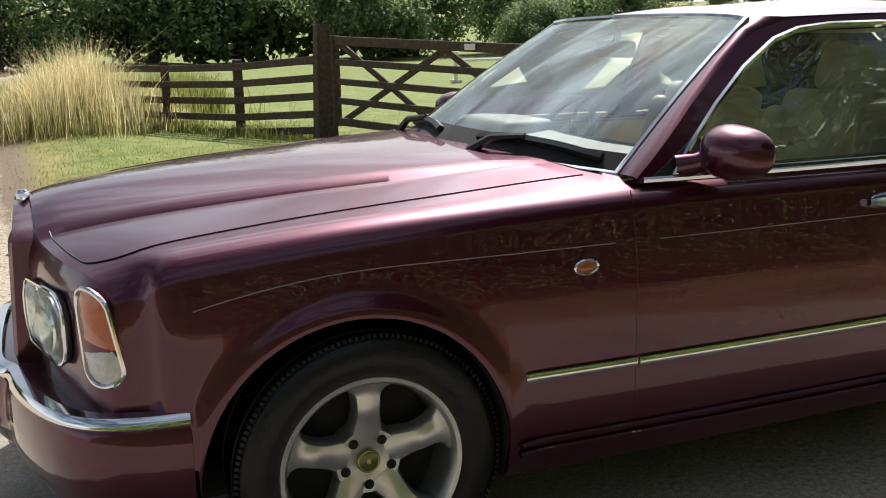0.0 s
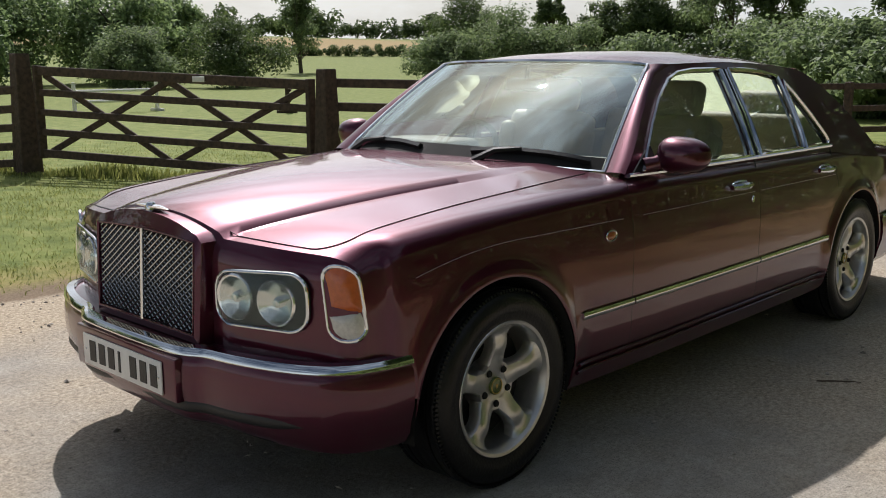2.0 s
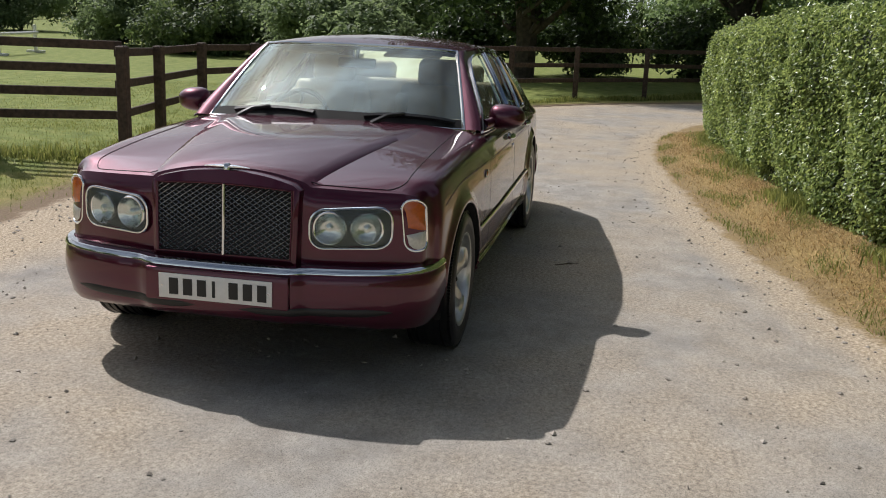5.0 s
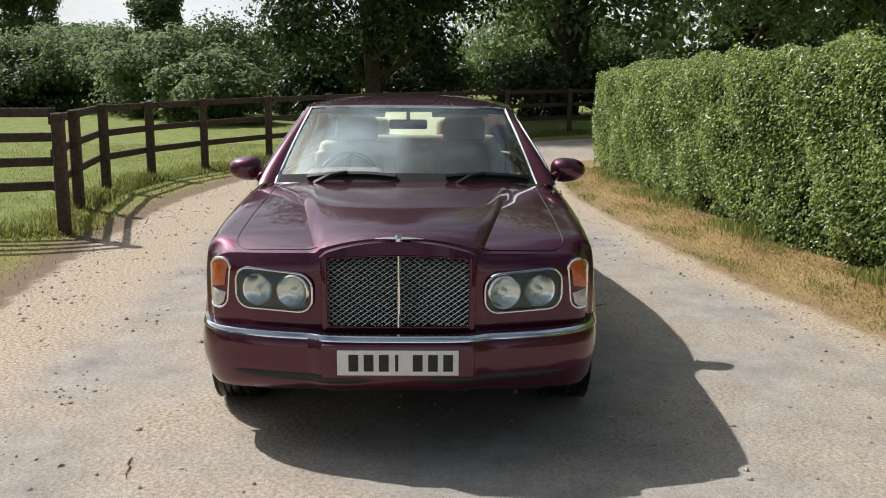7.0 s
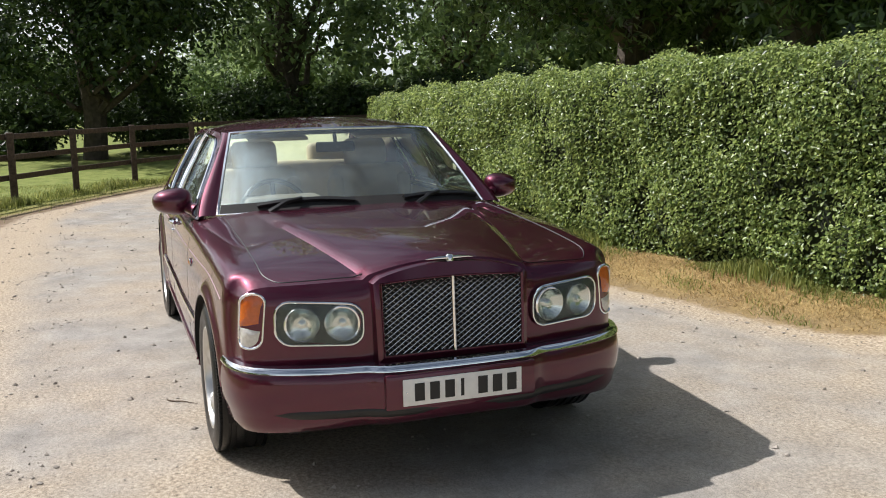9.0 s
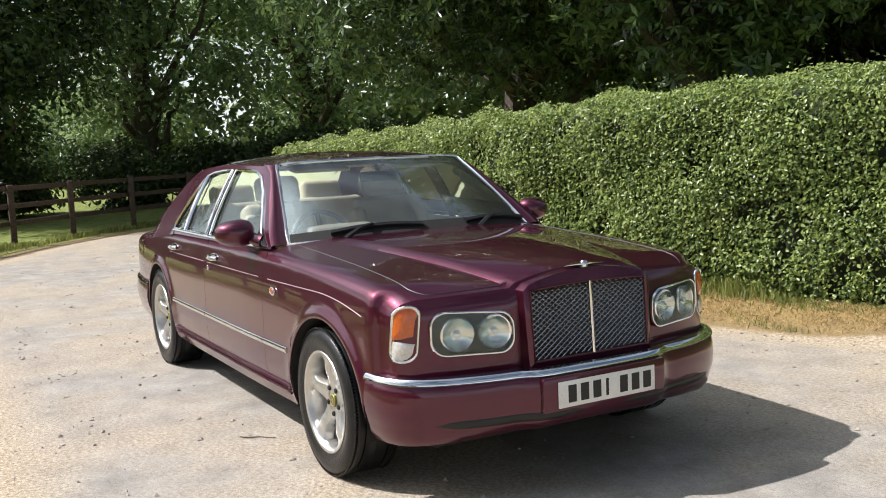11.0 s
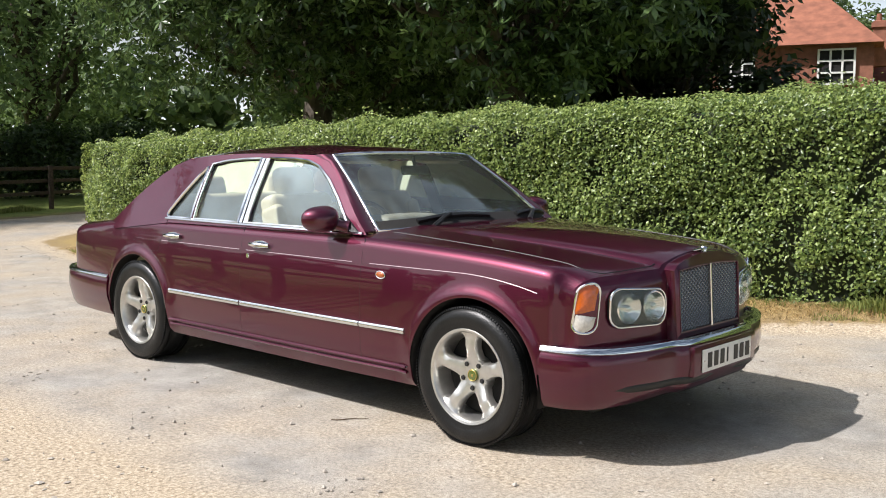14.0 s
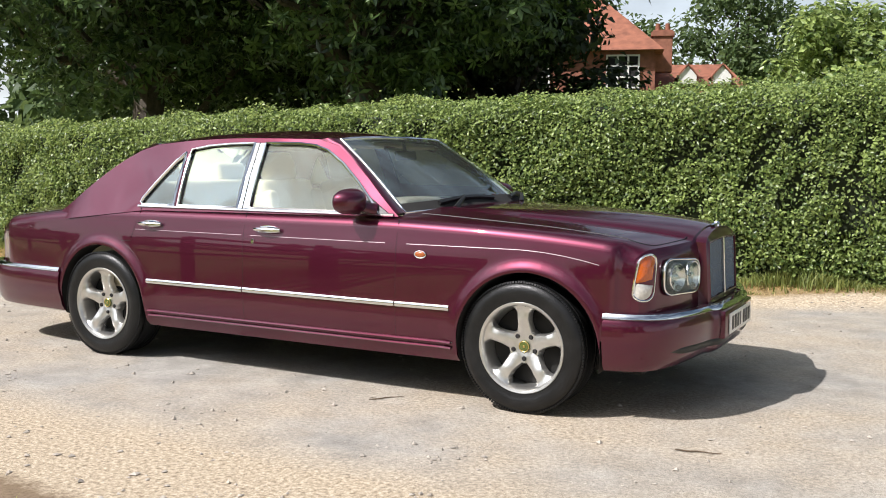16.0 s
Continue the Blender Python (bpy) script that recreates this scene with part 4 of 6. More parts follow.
def build_shell():
    ss = stations()
    rows = [section(s) for s in ss]
    n = len(rows[0])
    # the front face under the bonnet edge
    last = rows[-1]
    cols = NT + NS
    face = []
    for k in range(13):
        u = k / 12
        row = []
        for j in range(cols):
            p = last[j]
            z = p.z + (0.44 - p.z) * u
            if j == cols - 1:
                yw = side_y(0.72, z)
                row.append(Vector((nose_x(yw), yw, z)))
                continue
            row.append(Vector((p.x + 0.030 * (1 - (1 - min(1.0, u * 5)) ** 2) * (1 if j < cols - 1 else 0.0), p.y, z)))
        face.append(row)
    groups = {}

    def put(key, quad):
        groups.setdefault(key, []).append(quad)

    for i in range(len(ss) - 1):
        s = (ss[i] + ss[i + 1]) / 2
        for j in range(n - 1):
            quad = (rows[i][j], rows[i + 1][j], rows[i + 1][j + 1], rows[i][j + 1])
            y = (quad[0].y + quad[3].y) / 2
            z = (quad[0].z + quad[3].z) / 2
            top = j < NT - 1
            if top and -3.42 < s < -0.76 and y < 0.74:
                continue
            if s > -0.76:
                key = "bonnet" if top and y < 0.745 else "front_wing"
            elif s > -1.85:
                key = "front_door" if z > 0.335 else "sill"
            elif s > -2.74:
                key = "rear_door" if z > 0.335 else "sill"
            else:
                key = "boot_lid" if s < -3.42 and top else "rear_wing"
            put(key, quad)
    for a, b in zip(face, face[1:]):
        for j in range(cols - 1):
            put("front_panel", (a[j], a[j + 1], b[j + 1], b[j]))
    tail = rows[0]
    for j in range(n - 1):
        if tail[j].z > 0.42:
            put("tail_panel", (Vector((-4.42, 0, tail[j].z)), tail[j], tail[j + 1], Vector((-4.42, 0, tail[j + 1].z))))
    for key, quads in groups.items():
        whole = key in ("bonnet", "boot_lid", "front_panel", "tail_panel")
        for sides in ([(1, -1)] if whole else [(1,), (-1,)]):
            bm = bmesh.new()
            for m in sides:
                for q in quads:
                    vs = [bm.verts.new((p.x, p.y * m, p.z)) for p in (q if m > 0 else q[::-1])]
                    bm.faces.new(vs)
            bmesh.ops.remove_doubles(bm, verts=bm.verts, dist=0.0004)
            bmesh.ops.dissolve_degenerate(bm, edges=bm.edges, dist=0.0002)
            ob = part(key, bm, PAINT, CAR)
            so = ob.modifiers.new("thick", "SOLIDIFY")
            so.thickness, so.offset, so.use_rim = 0.003, -1, False


build_shell()


def on_side(x, z, out=0.0):
    return side_y(x, z) + out


def both(make):
    for m in (1, -1):
        make(m)


def strip(name, pts, r, mat, label="", flat=0.5, up=None, n=6):
    return part(name, tube_bm(pts, r, n, flat=flat, up=up), mat, CAR, label)


def side_details(m):
    # shut lines
    for x0, z0, z1 in ((-0.775, 0.34, 0.985), (-1.85, 0.34, 0.99)):
        strip("shut_line", [(x0, m * on_side(x0, z, -0.0015), z) for z in np.linspace(z0, z1, 20)], 0.0028, BLACK)
    rear = [(-2.79 + 0.06 * step01(z, 0.75, 0.99), z) for z in np.linspace(0.78, 0.99, 10)]
    arc = [(AXLE_R + 0.47 * math.cos(a), WHEEL_R + 0.47 * math.sin(a)) for a in np.linspace(0.0, 1.15, 14)]
    strip("shut_line", [(x, m * on_side(x, z, -0.0015), z) for x, z in arc if z < 0.78] + [(x, m * on_side(x, z, -0.0015), z) for x, z in rear], 0.0028, BLACK)
    strip("shut_line", [(x, m * on_side(x, 0.338, -0.001), 0.338) for x in np.linspace(-0.42, -2.62, 30)], 0.0028, BLACK)
    # pinstripe on the crease, with the front end turned down round the wing
    line = [(x, 0.853) for x in np.linspace(-2.75, -0.1, 40)] + [(x, 0.853 - 0.25 * (x + 0.1) ** 2) for x in np.linspace(-0.05, 0.38, 12)]
    for a, b in ((0, 14), (14, 29), (30, 52)):
        strip("pinstripe", [(x, m * on_side(x, z, 0.001), z) for x, z in line[a:b]], 0.0025, COACHLINE, "thin pale coachline")
    # rubbing strip in three lengths
    for x0, x1 in ((-0.44, -0.772), (-0.78, -1.845), (-1.855, -2.64)):
        strip("rubbing_strip", [(x, m * on_side(x, 0.52, 0.006), 0.521 - 0.002 * x) for x in np.linspace(x0, x1, 16)], 0.009, CHROME, "chrome rubbing strip", flat=1.7, up=(0, 0, 1), n=8)
    # sill mouldings
    for z in (0.335, 0.305):
        strip("sill_moulding", [(x, m * on_side(x, z, 0.006), z) for x in np.linspace(-0.43, -2.64, 30)], 0.009, PAINT, flat=0.7)
    # repeater lamp
    c = Vector((-0.62, m * on_side(-0.62, 0.80, 0.004), 0.80))
    bm = bmesh.new()
    bmesh.ops.create_uvsphere(bm, u_segments=20, v_segments=10, radius=1)
    bmesh.ops.transform(bm, matrix=Matrix.Translation(c) @ Matrix.Diagonal((0.032, 0.009, 0.017, 1)), verts=bm.verts)
    rep = part("side_repeater", bm, REPEATER, CAR, "oval amber side repeater with chrome rim")
    ring = [(c.x + 0.034 * math.cos(a), c.y, c.z + 0.019 * math.sin(a)) for a in np.linspace(0, 2 * math.pi, 25)[:-1]]
    part("rim", tube_bm(ring, 0.004, 6, True), CHROME, rep)
    # handles and key lock
    for x in (-1.665, -2.615):
        bm = bmesh.new()
        y = on_side(x, 0.89)
        pts = [(x + d, m * (y + 0.020 * math.cos(d / 0.095 * 1.45) ** 0.5 + 0.004), 0.892) for d in np.linspace(-0.095, 0.095, 15)]
        tube_bm(pts, [0.010 + 0.009 * math.cos(d * 1.4) for d in np.linspace(-1, 1, 15)], 10, bm=bm)
        hd = part("door_handle", bm, CHROME, CAR, "chrome pull door handle")
        rec = lathe_bm([(0.0, 0.0), (0.06, 0.001), (0.062, -0.004)], 24, "y")
        bmesh.ops.transform(rec, matrix=Matrix.Translation((x, m * (y + 0.001), 0.892)) @ Matrix.Diagonal((1.35, m, 0.42, 1)), verts=rec.verts)
        part("escutcheon", rec, CHROME, hd)
    key = lathe_bm([(0.0, 0.006), (0.010, 0.006), (0.012, 0.0)], 16, "y")
    bmesh.ops.transform(key, matrix=Matrix.Translation((-1.775, m * on_side(-1.775, 0.82), 0.82)) @ Matrix.Diagonal((1, m, 1.4, 1)), verts=key.verts)
    part("key_lock", key, CHROME, CAR)
    # wheel wells
    for c in (0.0, AXLE_R):
        arc = [(c + (ARCH_R - 0.002) * math.cos(a), WHEEL_R + (ARCH_R - 0.002) * math.sin(a)) for a in np.linspace(-0.25, math.pi + 0.25, 36)]
        rows = [[(x, m * 0.50, z) for x, z in arc], [(x, m * (side_y(max(min(x, 0.6), -4.2), max(z, 0.3)) - 0.004), z) for x, z in arc]]
        bm = grid_bm(rows)
        bm.faces.new([bm.verts.new((x, m * 0.50, z)) for x, z in arc])
        part("wheel_well", bm, DARK, CAR, smooth=False)


both(side_details)
part("underbody", box_bm((4.6, 1.35, 0.12), (-1.75, 0, 0.27), None, 0.03), DARK, CAR, smooth=False)
# bonnet shut line round the bonnet's edge, and the line behind the grille shell
for m in (1, -1):
    plan = [(v, 0.748) for v in np.linspace(-0.72, 0.50, 24)]
    plan += [(0.50 + 0.19 * math.sin(a), 0.68 + 0.068 * math.cos(a)) for a in np.linspace(0.15, math.pi / 2, 8)]
    plan += [(0.69, y) for y in np.linspace(0.66, 0.36, 9)]
    strip("shut_line", [(v - (0.72 - nose_x(y)) * step01(v, 0.40, 0.72), m * y, top_z(v, min(y, half_width(v) - 0.12)) - (0.004 if y > half_width(v) - 0.12 else 0.0) + 0.0008) for v, y in plan], 0.0028, BLACK)


# ---- grille, lamps, bumpers ----
def grille_top(y):
    return 0.955 - 0.058 * (abs(y) / 0.345) ** 2.2


def build_grille():
    # body-coloured shell: an arched frame standing proud of the nose
    hw, iw = 0.345, 0.308
    ys = np.linspace(-1, 1, 25)
    o = [(hw * u, grille_top(hw * u) - 0.012 * (abs(u) > 0.97)) for u in ys] + [(hw * 0.985, 0.75), (hw * 0.97, 0.55)] + [(-hw * 0.97, 0.55), (-hw * 0.985, 0.75)]
    i_ = [(iw * u, 0.893 - 0.012 * u * u) for u in ys] + [(iw, 0.74), (iw * 0.985, 0.582)] + [(-iw * 0.985, 0.582), (-iw, 0.74)]

    def fx(z):
        return 0.775 + (0.89 - z) * 0.055

    bm = bmesh.new()
    loops = []
    for pts, dx, shrink in ((o, -0.12, 1.0), (o, -0.035, 1.0), (o, -0.010, 0.985), (i_, 0.0, 1.03), (i_, -0.004, 1.0), (i_, -0.05, 1.0)):
        cz = 0.74
        loops.append([bm.verts.new((fx(z) + dx, y * shrink, cz + (z - cz) * shrink)) for y, z in pts])
    for a, b in zip(loops, loops[1:]):
        k = len(a)
        for j in range(k):
            bm.faces.new((a[j], a[(j + 1) % k], b[(j + 1) % k], b[j]))
    # the shell's top runs back into the bonnet
    shell = part("grille_surround", bm, PAINT, CAR, "claret radiator shell with arched top")
    bm = grid_bm([[(fx(z) - 0.020, y, z) for y in (-0.31, 0.31)] for z in (0.575, 0.90)])
    part("grille_backing", bm, DARK, shell, smooth=False)
    # woven wire mesh, its chrome coloured dimmer for the surround's shade
    wires = bmesh.new()
    for slope in (1, -1):
        k = -40
        while k < 40:
            b = k * 0.0225
            pts = []
            for y in np.linspace(-iw, iw, 60):
                z = 0.74 + b + slope * y * 0.69
                if 0.583 < z < 0.892 - 0.012 * (y / iw) ** 2:
                    pts.append((y, z))
            if len(pts) > 1:
                pl = []
                for y, z in pts:
                    wob = 0.0015 * slope
                    pl.append((fx(z) - 0.010 + wob, y, z))
                tube_bm([pl[0], pl[-1]], 0.0022, 4, bm=wires)
            k += 1
    part("grille_mesh", wires, MESHDIM, shell, "woven chrome wire mesh", smooth=False)
    part("grille_bar", tube_bm([(fx(0.583) + 0.002, 0, 0.583), (fx(0.894) + 0.002, 0, 0.894)], 0.0065, 8), CHROME, shell, "upright chrome centre bar")
    rim = [(fx(z) - 0.002, y, z) for y, z in i_]
    part("grille_rim", tube_bm(rim, 0.003, 5, True), PAINT, shell)
    # winged badge
    wing = bmesh.new()
    for m in (1, -1):
        pts = [(0.735, m * u * 0.105, 0.966 - 0.004 * u + 0.006 * u * (1 - u)) for u in np.linspace(0.0, 1, 8)]
        tube_bm(pts, [0.018, 0.020, 0.019, 0.017, 0.014, 0.011, 0.008, 0.004], 8, flat=0.35, up=(0, 0, 1), bm=wing)
    badge = part("winged_badge", wing, CHROME, CAR, "chrome winged bonnet badge")
    part("boss", lathe_bm([(0.0, 0.980), (0.012, 0.979), (0.018, 0.970), (0.018, 0.952)], 16, "z", (0.738, 0, 0)), CHROME, badge)


build_grille()


def rounded(y0, y1, z0, z1, r, n=7):
    pts = []
    for cy, cz, a0 in ((y1 - r, z1 - r, 0), (y0 + r, z1 - r, 90), (y0 + r, z0 + r, 180), (y1 - r, z0 + r, 270)):
        for k in range(n):
            a = radians(a0 + 90 * k / (n - 1))
            pts.append((cy + r * math.cos(a), cz + r * math.sin(a)))
    return pts


def panel_bm(pts, place, rings=5, bulge=0.0, centre=None):
    """A filled, gently domed patch inside an outline, laid on a curved surface by place(y, z, out)."""
    cy, cz = centre or (sum(p[0] for p in pts) / len(pts), sum(p[1] for p in pts) / len(pts))
    bm = bmesh.new()
    loops = []
    for k in range(rings):
        u = 1 - k / rings
        loops.append([bm.verts.new(place(cy + (y - cy) * u, cz + (z - cz) * u, bulge * (1 - u * u))) for y, z in pts])
    mid = bm.verts.new(place(cy, cz, bulge))
    n = len(pts)
    for a, b in zip(loops, loops[1:]):
        for j in range(n):
            bm.faces.new((a[j], a[(j + 1) % n], b[(j + 1) % n], b[j]))
    for j in range(n):
        bm.faces.new((loops[-1][j], loops[-1][(j + 1) % n], mid))
    return bm


def front_place(m, base):
    def place(y, z, out):
        return Vector((nose_x(y) + 0.030 + base + out, m * y, z))

    return place


def corner_place(m, base):
    """The wrap-round corner: y past 0.80 bends back along the wing."""

    def place(y, z, out):
        yy = min(y, 0.84)
        extra = max(0.0, y - 0.84)
        x = nose_x(yy) + 0.012 + base + out - extra * 1.5
        return Vector((x, m * (yy + 0.25 * extra + 0.010 + out * 0.6), z))

    return place


def front_lamps(m):
    outline = rounded(0.378, 0.724, 0.636, 0.812, 0.062)
    outline = [(y, z + 0.010 * (y - 0.54) / 0.16 * (1 if z > 0.72 else 0.4)) for y, z in outline]
    lamp = part("headlamp", panel_bm(outline, front_place(m, 0.003)), LAMPBOX, CAR, "twin round headlamp behind a clear cover")
    part("bezel", tube_bm([front_place(m, 0.016)(y, z, 0) for y, z in outline], 0.0062, 8, True), CHROME, lamp, "chrome headlamp rim")
    for y, r in ((0.462, 0.070), (0.622, 0.068)):
        z = 0.726
        lean = math.atan2(m * (nose_x(y - 0.05) - nose_x(y + 0.05)), 0.1)
        seat = Matrix.Translation((nose_x(y) + 0.046, m * y, z)) @ Matrix.Rotation(lean, 4, "Z")
        bm = lathe_bm([(0.004, -0.010), (0.018, -0.009), (r * 0.6, -0.003), (r * 0.92, 0.009), (r, 0.011), (r + 0.005, 0.006), (r + 0.006, -0.010)], 32, "x")
        bmesh.ops.transform(bm, matrix=seat, verts=bm.verts)
        ref = part("reflector", bm, REFLECT, lamp, "round chrome reflector")
        bm = lathe_bm([(0.0, 0.012), (0.010, 0.010), (0.016, 0.003), (0.018, -0.010)], 18, "x")
        bmesh.ops.transform(bm, matrix=seat, verts=bm.verts)
        part("bulb_shield", bm, REFLECT, ref)
    cov = part("lamp_cover", panel_bm(outline, front_place(m, 0.020), bulge=0.018), LAMPGLASS, lamp, "clear glass cover")
    cov.visible_shadow = False
    pill = rounded(0.754, 0.850, 0.622, 0.850, 0.044, 9)
    pill = [(y - 0.012 * (z - 0.73) / 0.12, z) for y, z in pill]
    split = 0.712
    ind = part("indicator", panel_bm([(y, max(z, split)) for y, z in pill], corner_place(m, 0.006), bulge=0.012), AMBER, CAR, "amber and clear wrap-round indicator")
    part("bezel", tube_bm([corner_place(m, 0.008)(y, z, 0) for y, z in pill], 0.0070, 8, True), CHROME, ind, "chrome indicator rim")
    part("side_lamp_lens", panel_bm([(y, min(z, split - 0.003)) for y, z in pill], corner_place(m, 0.006), bulge=0.010), CLEARLENS, ind, "clear ribbed lower lens")


both(front_lamps)


def sweep(path, profile, closed_ends=True):
    """Sweeps (out, z) pairs along a plan path; out is to the path's right-hand side when walked."""
    bm = bmesh.new()
    rows = []
    n = len(path)
    for i, (x, y, *scale) in enumerate(path):
        a, b = path[max(0, i - 1)], path[min(n - 1, i + 1)]
        d = Vector((b[0] - a[0], b[1] - a[1])).normalized()
        nrm = Vector((d.y, -d.x))
        k = scale[0] if scale else 1.0
        rows.append([bm.verts.new((x + nrm.x * o * k, y + nrm.y * o * k, z)) for o, z in profile])
    for a, b in zip(rows, rows[1:]):
        for k in range(len(profile) - 1):
            bm.faces.new((a[k], a[k + 1], b[k + 1], b[k]))
    if closed_ends:
        bm.faces.new(rows[0])
        bm.faces.new(rows[-1][::-1])
    return bm


def mirror_path(half):
    return [(x, -y) for x, y in half[::-1]] + [p for p in half if p[1] > 1e-6]


FRONT_PATH = mirror_path([(0.862, 0.0), (0.86, 0.12), (0.856, 0.24), (0.848, 0.31), (0.834, 0.345), (0.815, 0.375), (0.803, 0.41), (0.790, 0.50), (0.765, 0.60), (0.730, 0.70), (0.690, 0.78), (0.645, 0.835), (0.590, 0.873), (0.52, 0.898), (0.45, 0.908), (0.405, 0.911)])
REAR_PATH = mirror_path([(-4.50, 0.0), (-4.495, 0.3), (-4.47, 0.55), (-4.42, 0.70), (-4.33, 0.80), (-4.20, 0.868), (-4.0, 0.905), (-3.75, 0.93), (-3.475, 0.945)])[::-1]
BUMP = [(-0.12, 0.548), (-0.03, 0.552), (-0.006, 0.546), (0.004, 0.530), (0.012, 0.500), (0.016, 0.45), (0.012, 0.40), (0.0, 0.355), (-0.006, 0.335), (-0.012, 0.30), (-0.035, 0.262), (-0.09, 0.240), (-0.20, 0.235)]


def soft_path(path, times=2):
    for _ in range(times):
        out = [path[0]]
        for a, b in zip(path, path[1:]):
            out += [(0.75 * a[0] + 0.25 * b[0], 0.75 * a[1] + 0.25 * b[1]), (0.25 * a[0] + 0.75 * b[0], 0.25 * a[1] + 0.75 * b[1])]
        path = out + [path[-1]]
    return path


for path, label in ((soft_path(FRONT_PATH), "claret front bumper with chrome blade"), (soft_path(REAR_PATH), "claret rear bumper with chrome blade")):
    bm = sweep(path, BUMP)
    for v in bm.verts:
        if v.co.x > 0.3 and v.co.z < 0.345:
            v.co.z += (0.345 - v.co.z) * 0.55 * (1 - (abs(v.co.y) / 0.92) ** 2)
    bumper = part("bumper", bm, PAINT, CAR, label)
    part("bumper_blade", sweep(path, [(-0.035, 0.554), (-0.028, 0.563), (0.000, 0.560), (0.010, 0.548), (0.012, 0.536), (0.006, 0.530)]), CHROME, bumper, "chrome bumper blade")
    if path[0][0] > 0:
        for m in (1, -1):
            slot = [(x, y) for x, y in path if 0.0 <= m * y < 0.80]
            part("bumper_slot", tube_bm([(x - 0.008, y, 0.370) for x, y in slot], [0.004] + [0.007 + 0.011 * min(1.0, 6 * k / len(slot), 6 * (len(slot) - 1 - k) / len(slot)) for k in range(1, len(slot) - 1)] + [0.004], 8, flat=1.45, up=(0, 0, 1)), BLACK, bumper, "dark lower air slot")
        pod = part("plate_plinth", box_bm((0.05, 0.66, 0.150), (0.853, 0, 0.452), None, 0.012), PAINT, bumper)
        plate = part("number_plate", box_bm((0.006, 0.520, 0.111), (0.883, 0, 0.449), None, 0.002), PLATE, bumper, "white number plate with dark bars")
        for k, y in enumerate((0.19, 0.125, 0.06, 0.005, -0.085, -0.15, -0.215)):
            part("plate_bar", box_bm((0.003, 0.042 if k != 3 else 0.014, 0.074), (0.887, -y, 0.449), None, 0.001), BLACK, plate, smooth=False)
        for y in (0.243, -0.243):
            part("plate_screw", lathe_bm([(0.0, 0.8885), (0.004, 0.888), (0.005, 0.885)], 10, "x", (0, y, 0.449)), CHROME, plate)


# ---- greenhouse ----
BELT_Z, ROOF_Z = 1.003, 1.432


def glass_y(x, z):
    """Half width of the cabin at a height, leaning in and rounded towards the roof."""
    u = (z - BELT_Z) / (ROOF_Z - BELT_Z)
    base = smooth_at([(-3.7, 0.80), (-3.3, 0.865), (-2.7, 0.893), (-1.8, 0.898), (-1.0, 0.885), (-0.8, 0.87)], x)
    roof = smooth_at([(-3.4, 0.56), (-3.0, 0.62), (-2.5, 0.665), (-1.8, 0.675), (-1.35, 0.64), (-1.0, 0.62)], x)
    return base + (roof - base) * (u ** 1.18 if u > 0 else u)


FRONT_WIN = [(-0.93, 1.012), (-1.00, 1.085), (-1.12, 1.185), (-1.26, 1.285), (-1.40, 1.362), (-1.50, 1.392), (-1.62, 1.404), (-1.868, 1.407), (-1.842, 1.012)]
REAR_WIN = [(-1.935, 1.012), (-1.955, 1.407), (-2.15, 1.402), (-2.32, 1.390), (-2.46, 1.366), (-2.455, 1.30), (-2.435, 1.15), (-2.42, 1.012)]
QUARTER = [(-2.455, 1.012), (-2.470, 1.15), (-2.490, 1.30), (-2.50, 1.345), (-2.56, 1.29), (-2.66, 1.16), (-2.735, 1.055), (-2.745, 1.028), (-2.725, 1.012)]
SIDE_OUT = [(-0.80, 0.995), (-0.90, 1.075), (-1.05, 1.195), (-1.22, 1.315), (-1.36, 1.398), (-1.45, 1.425), (-1.60, 1.436), (-1.90, 1.440), (-2.20, 1.436), (-2.50, 1.424), (-2.80, 1.400), (-2.95, 1.358), (-3.08, 1.292), (-3.20, 1.208), (-3.30, 1.125), (-3.39, 1.045), (-3.48, 0.975), (-3.54, 0.930), (-3.40, 0.90), (-2.70, 0.975), (-1.80, 0.985)]


def finer(poly, step=0.06):
    out = []
    for (x0, z0), (x1, z1) in zip(poly, poly[1:] + poly[:1]):
        k = max(1, int(math.hypot(x1 - x0, z1 - z0) / step))
        out += [(x0 + (x1 - x0) * j / k, z0 + (z1 - z0) * j / k) for j in range(k)]
    return out


def fill_bm(outline, holes, place):
    bm = bmesh.new()
    edges = []
    for poly in [outline] + holes:
        vs = [bm.verts.new((x, 0, z)) for x, z in poly]
        edges += [bm.edges.new((a, b)) for a, b in zip(vs, vs[1:] + vs[:1])]
    bmesh.ops.triangle_fill(bm, use_beauty=True, use_dissolve=False, edges=edges)
    for v in bm.verts:
        v.co = place(v.co.x, v.co.z)
    return bm


def fan_window(poly, place):
    bm = bmesh.new()
    vs = [bm.verts.new(place(x, z)) for x, z in poly]
    bmesh.ops.triangle_fill(bm, use_beauty=True, edges=[bm.edges.new((a, b)) for a, b in zip(vs, vs[1:] + vs[:1])])
    return bm


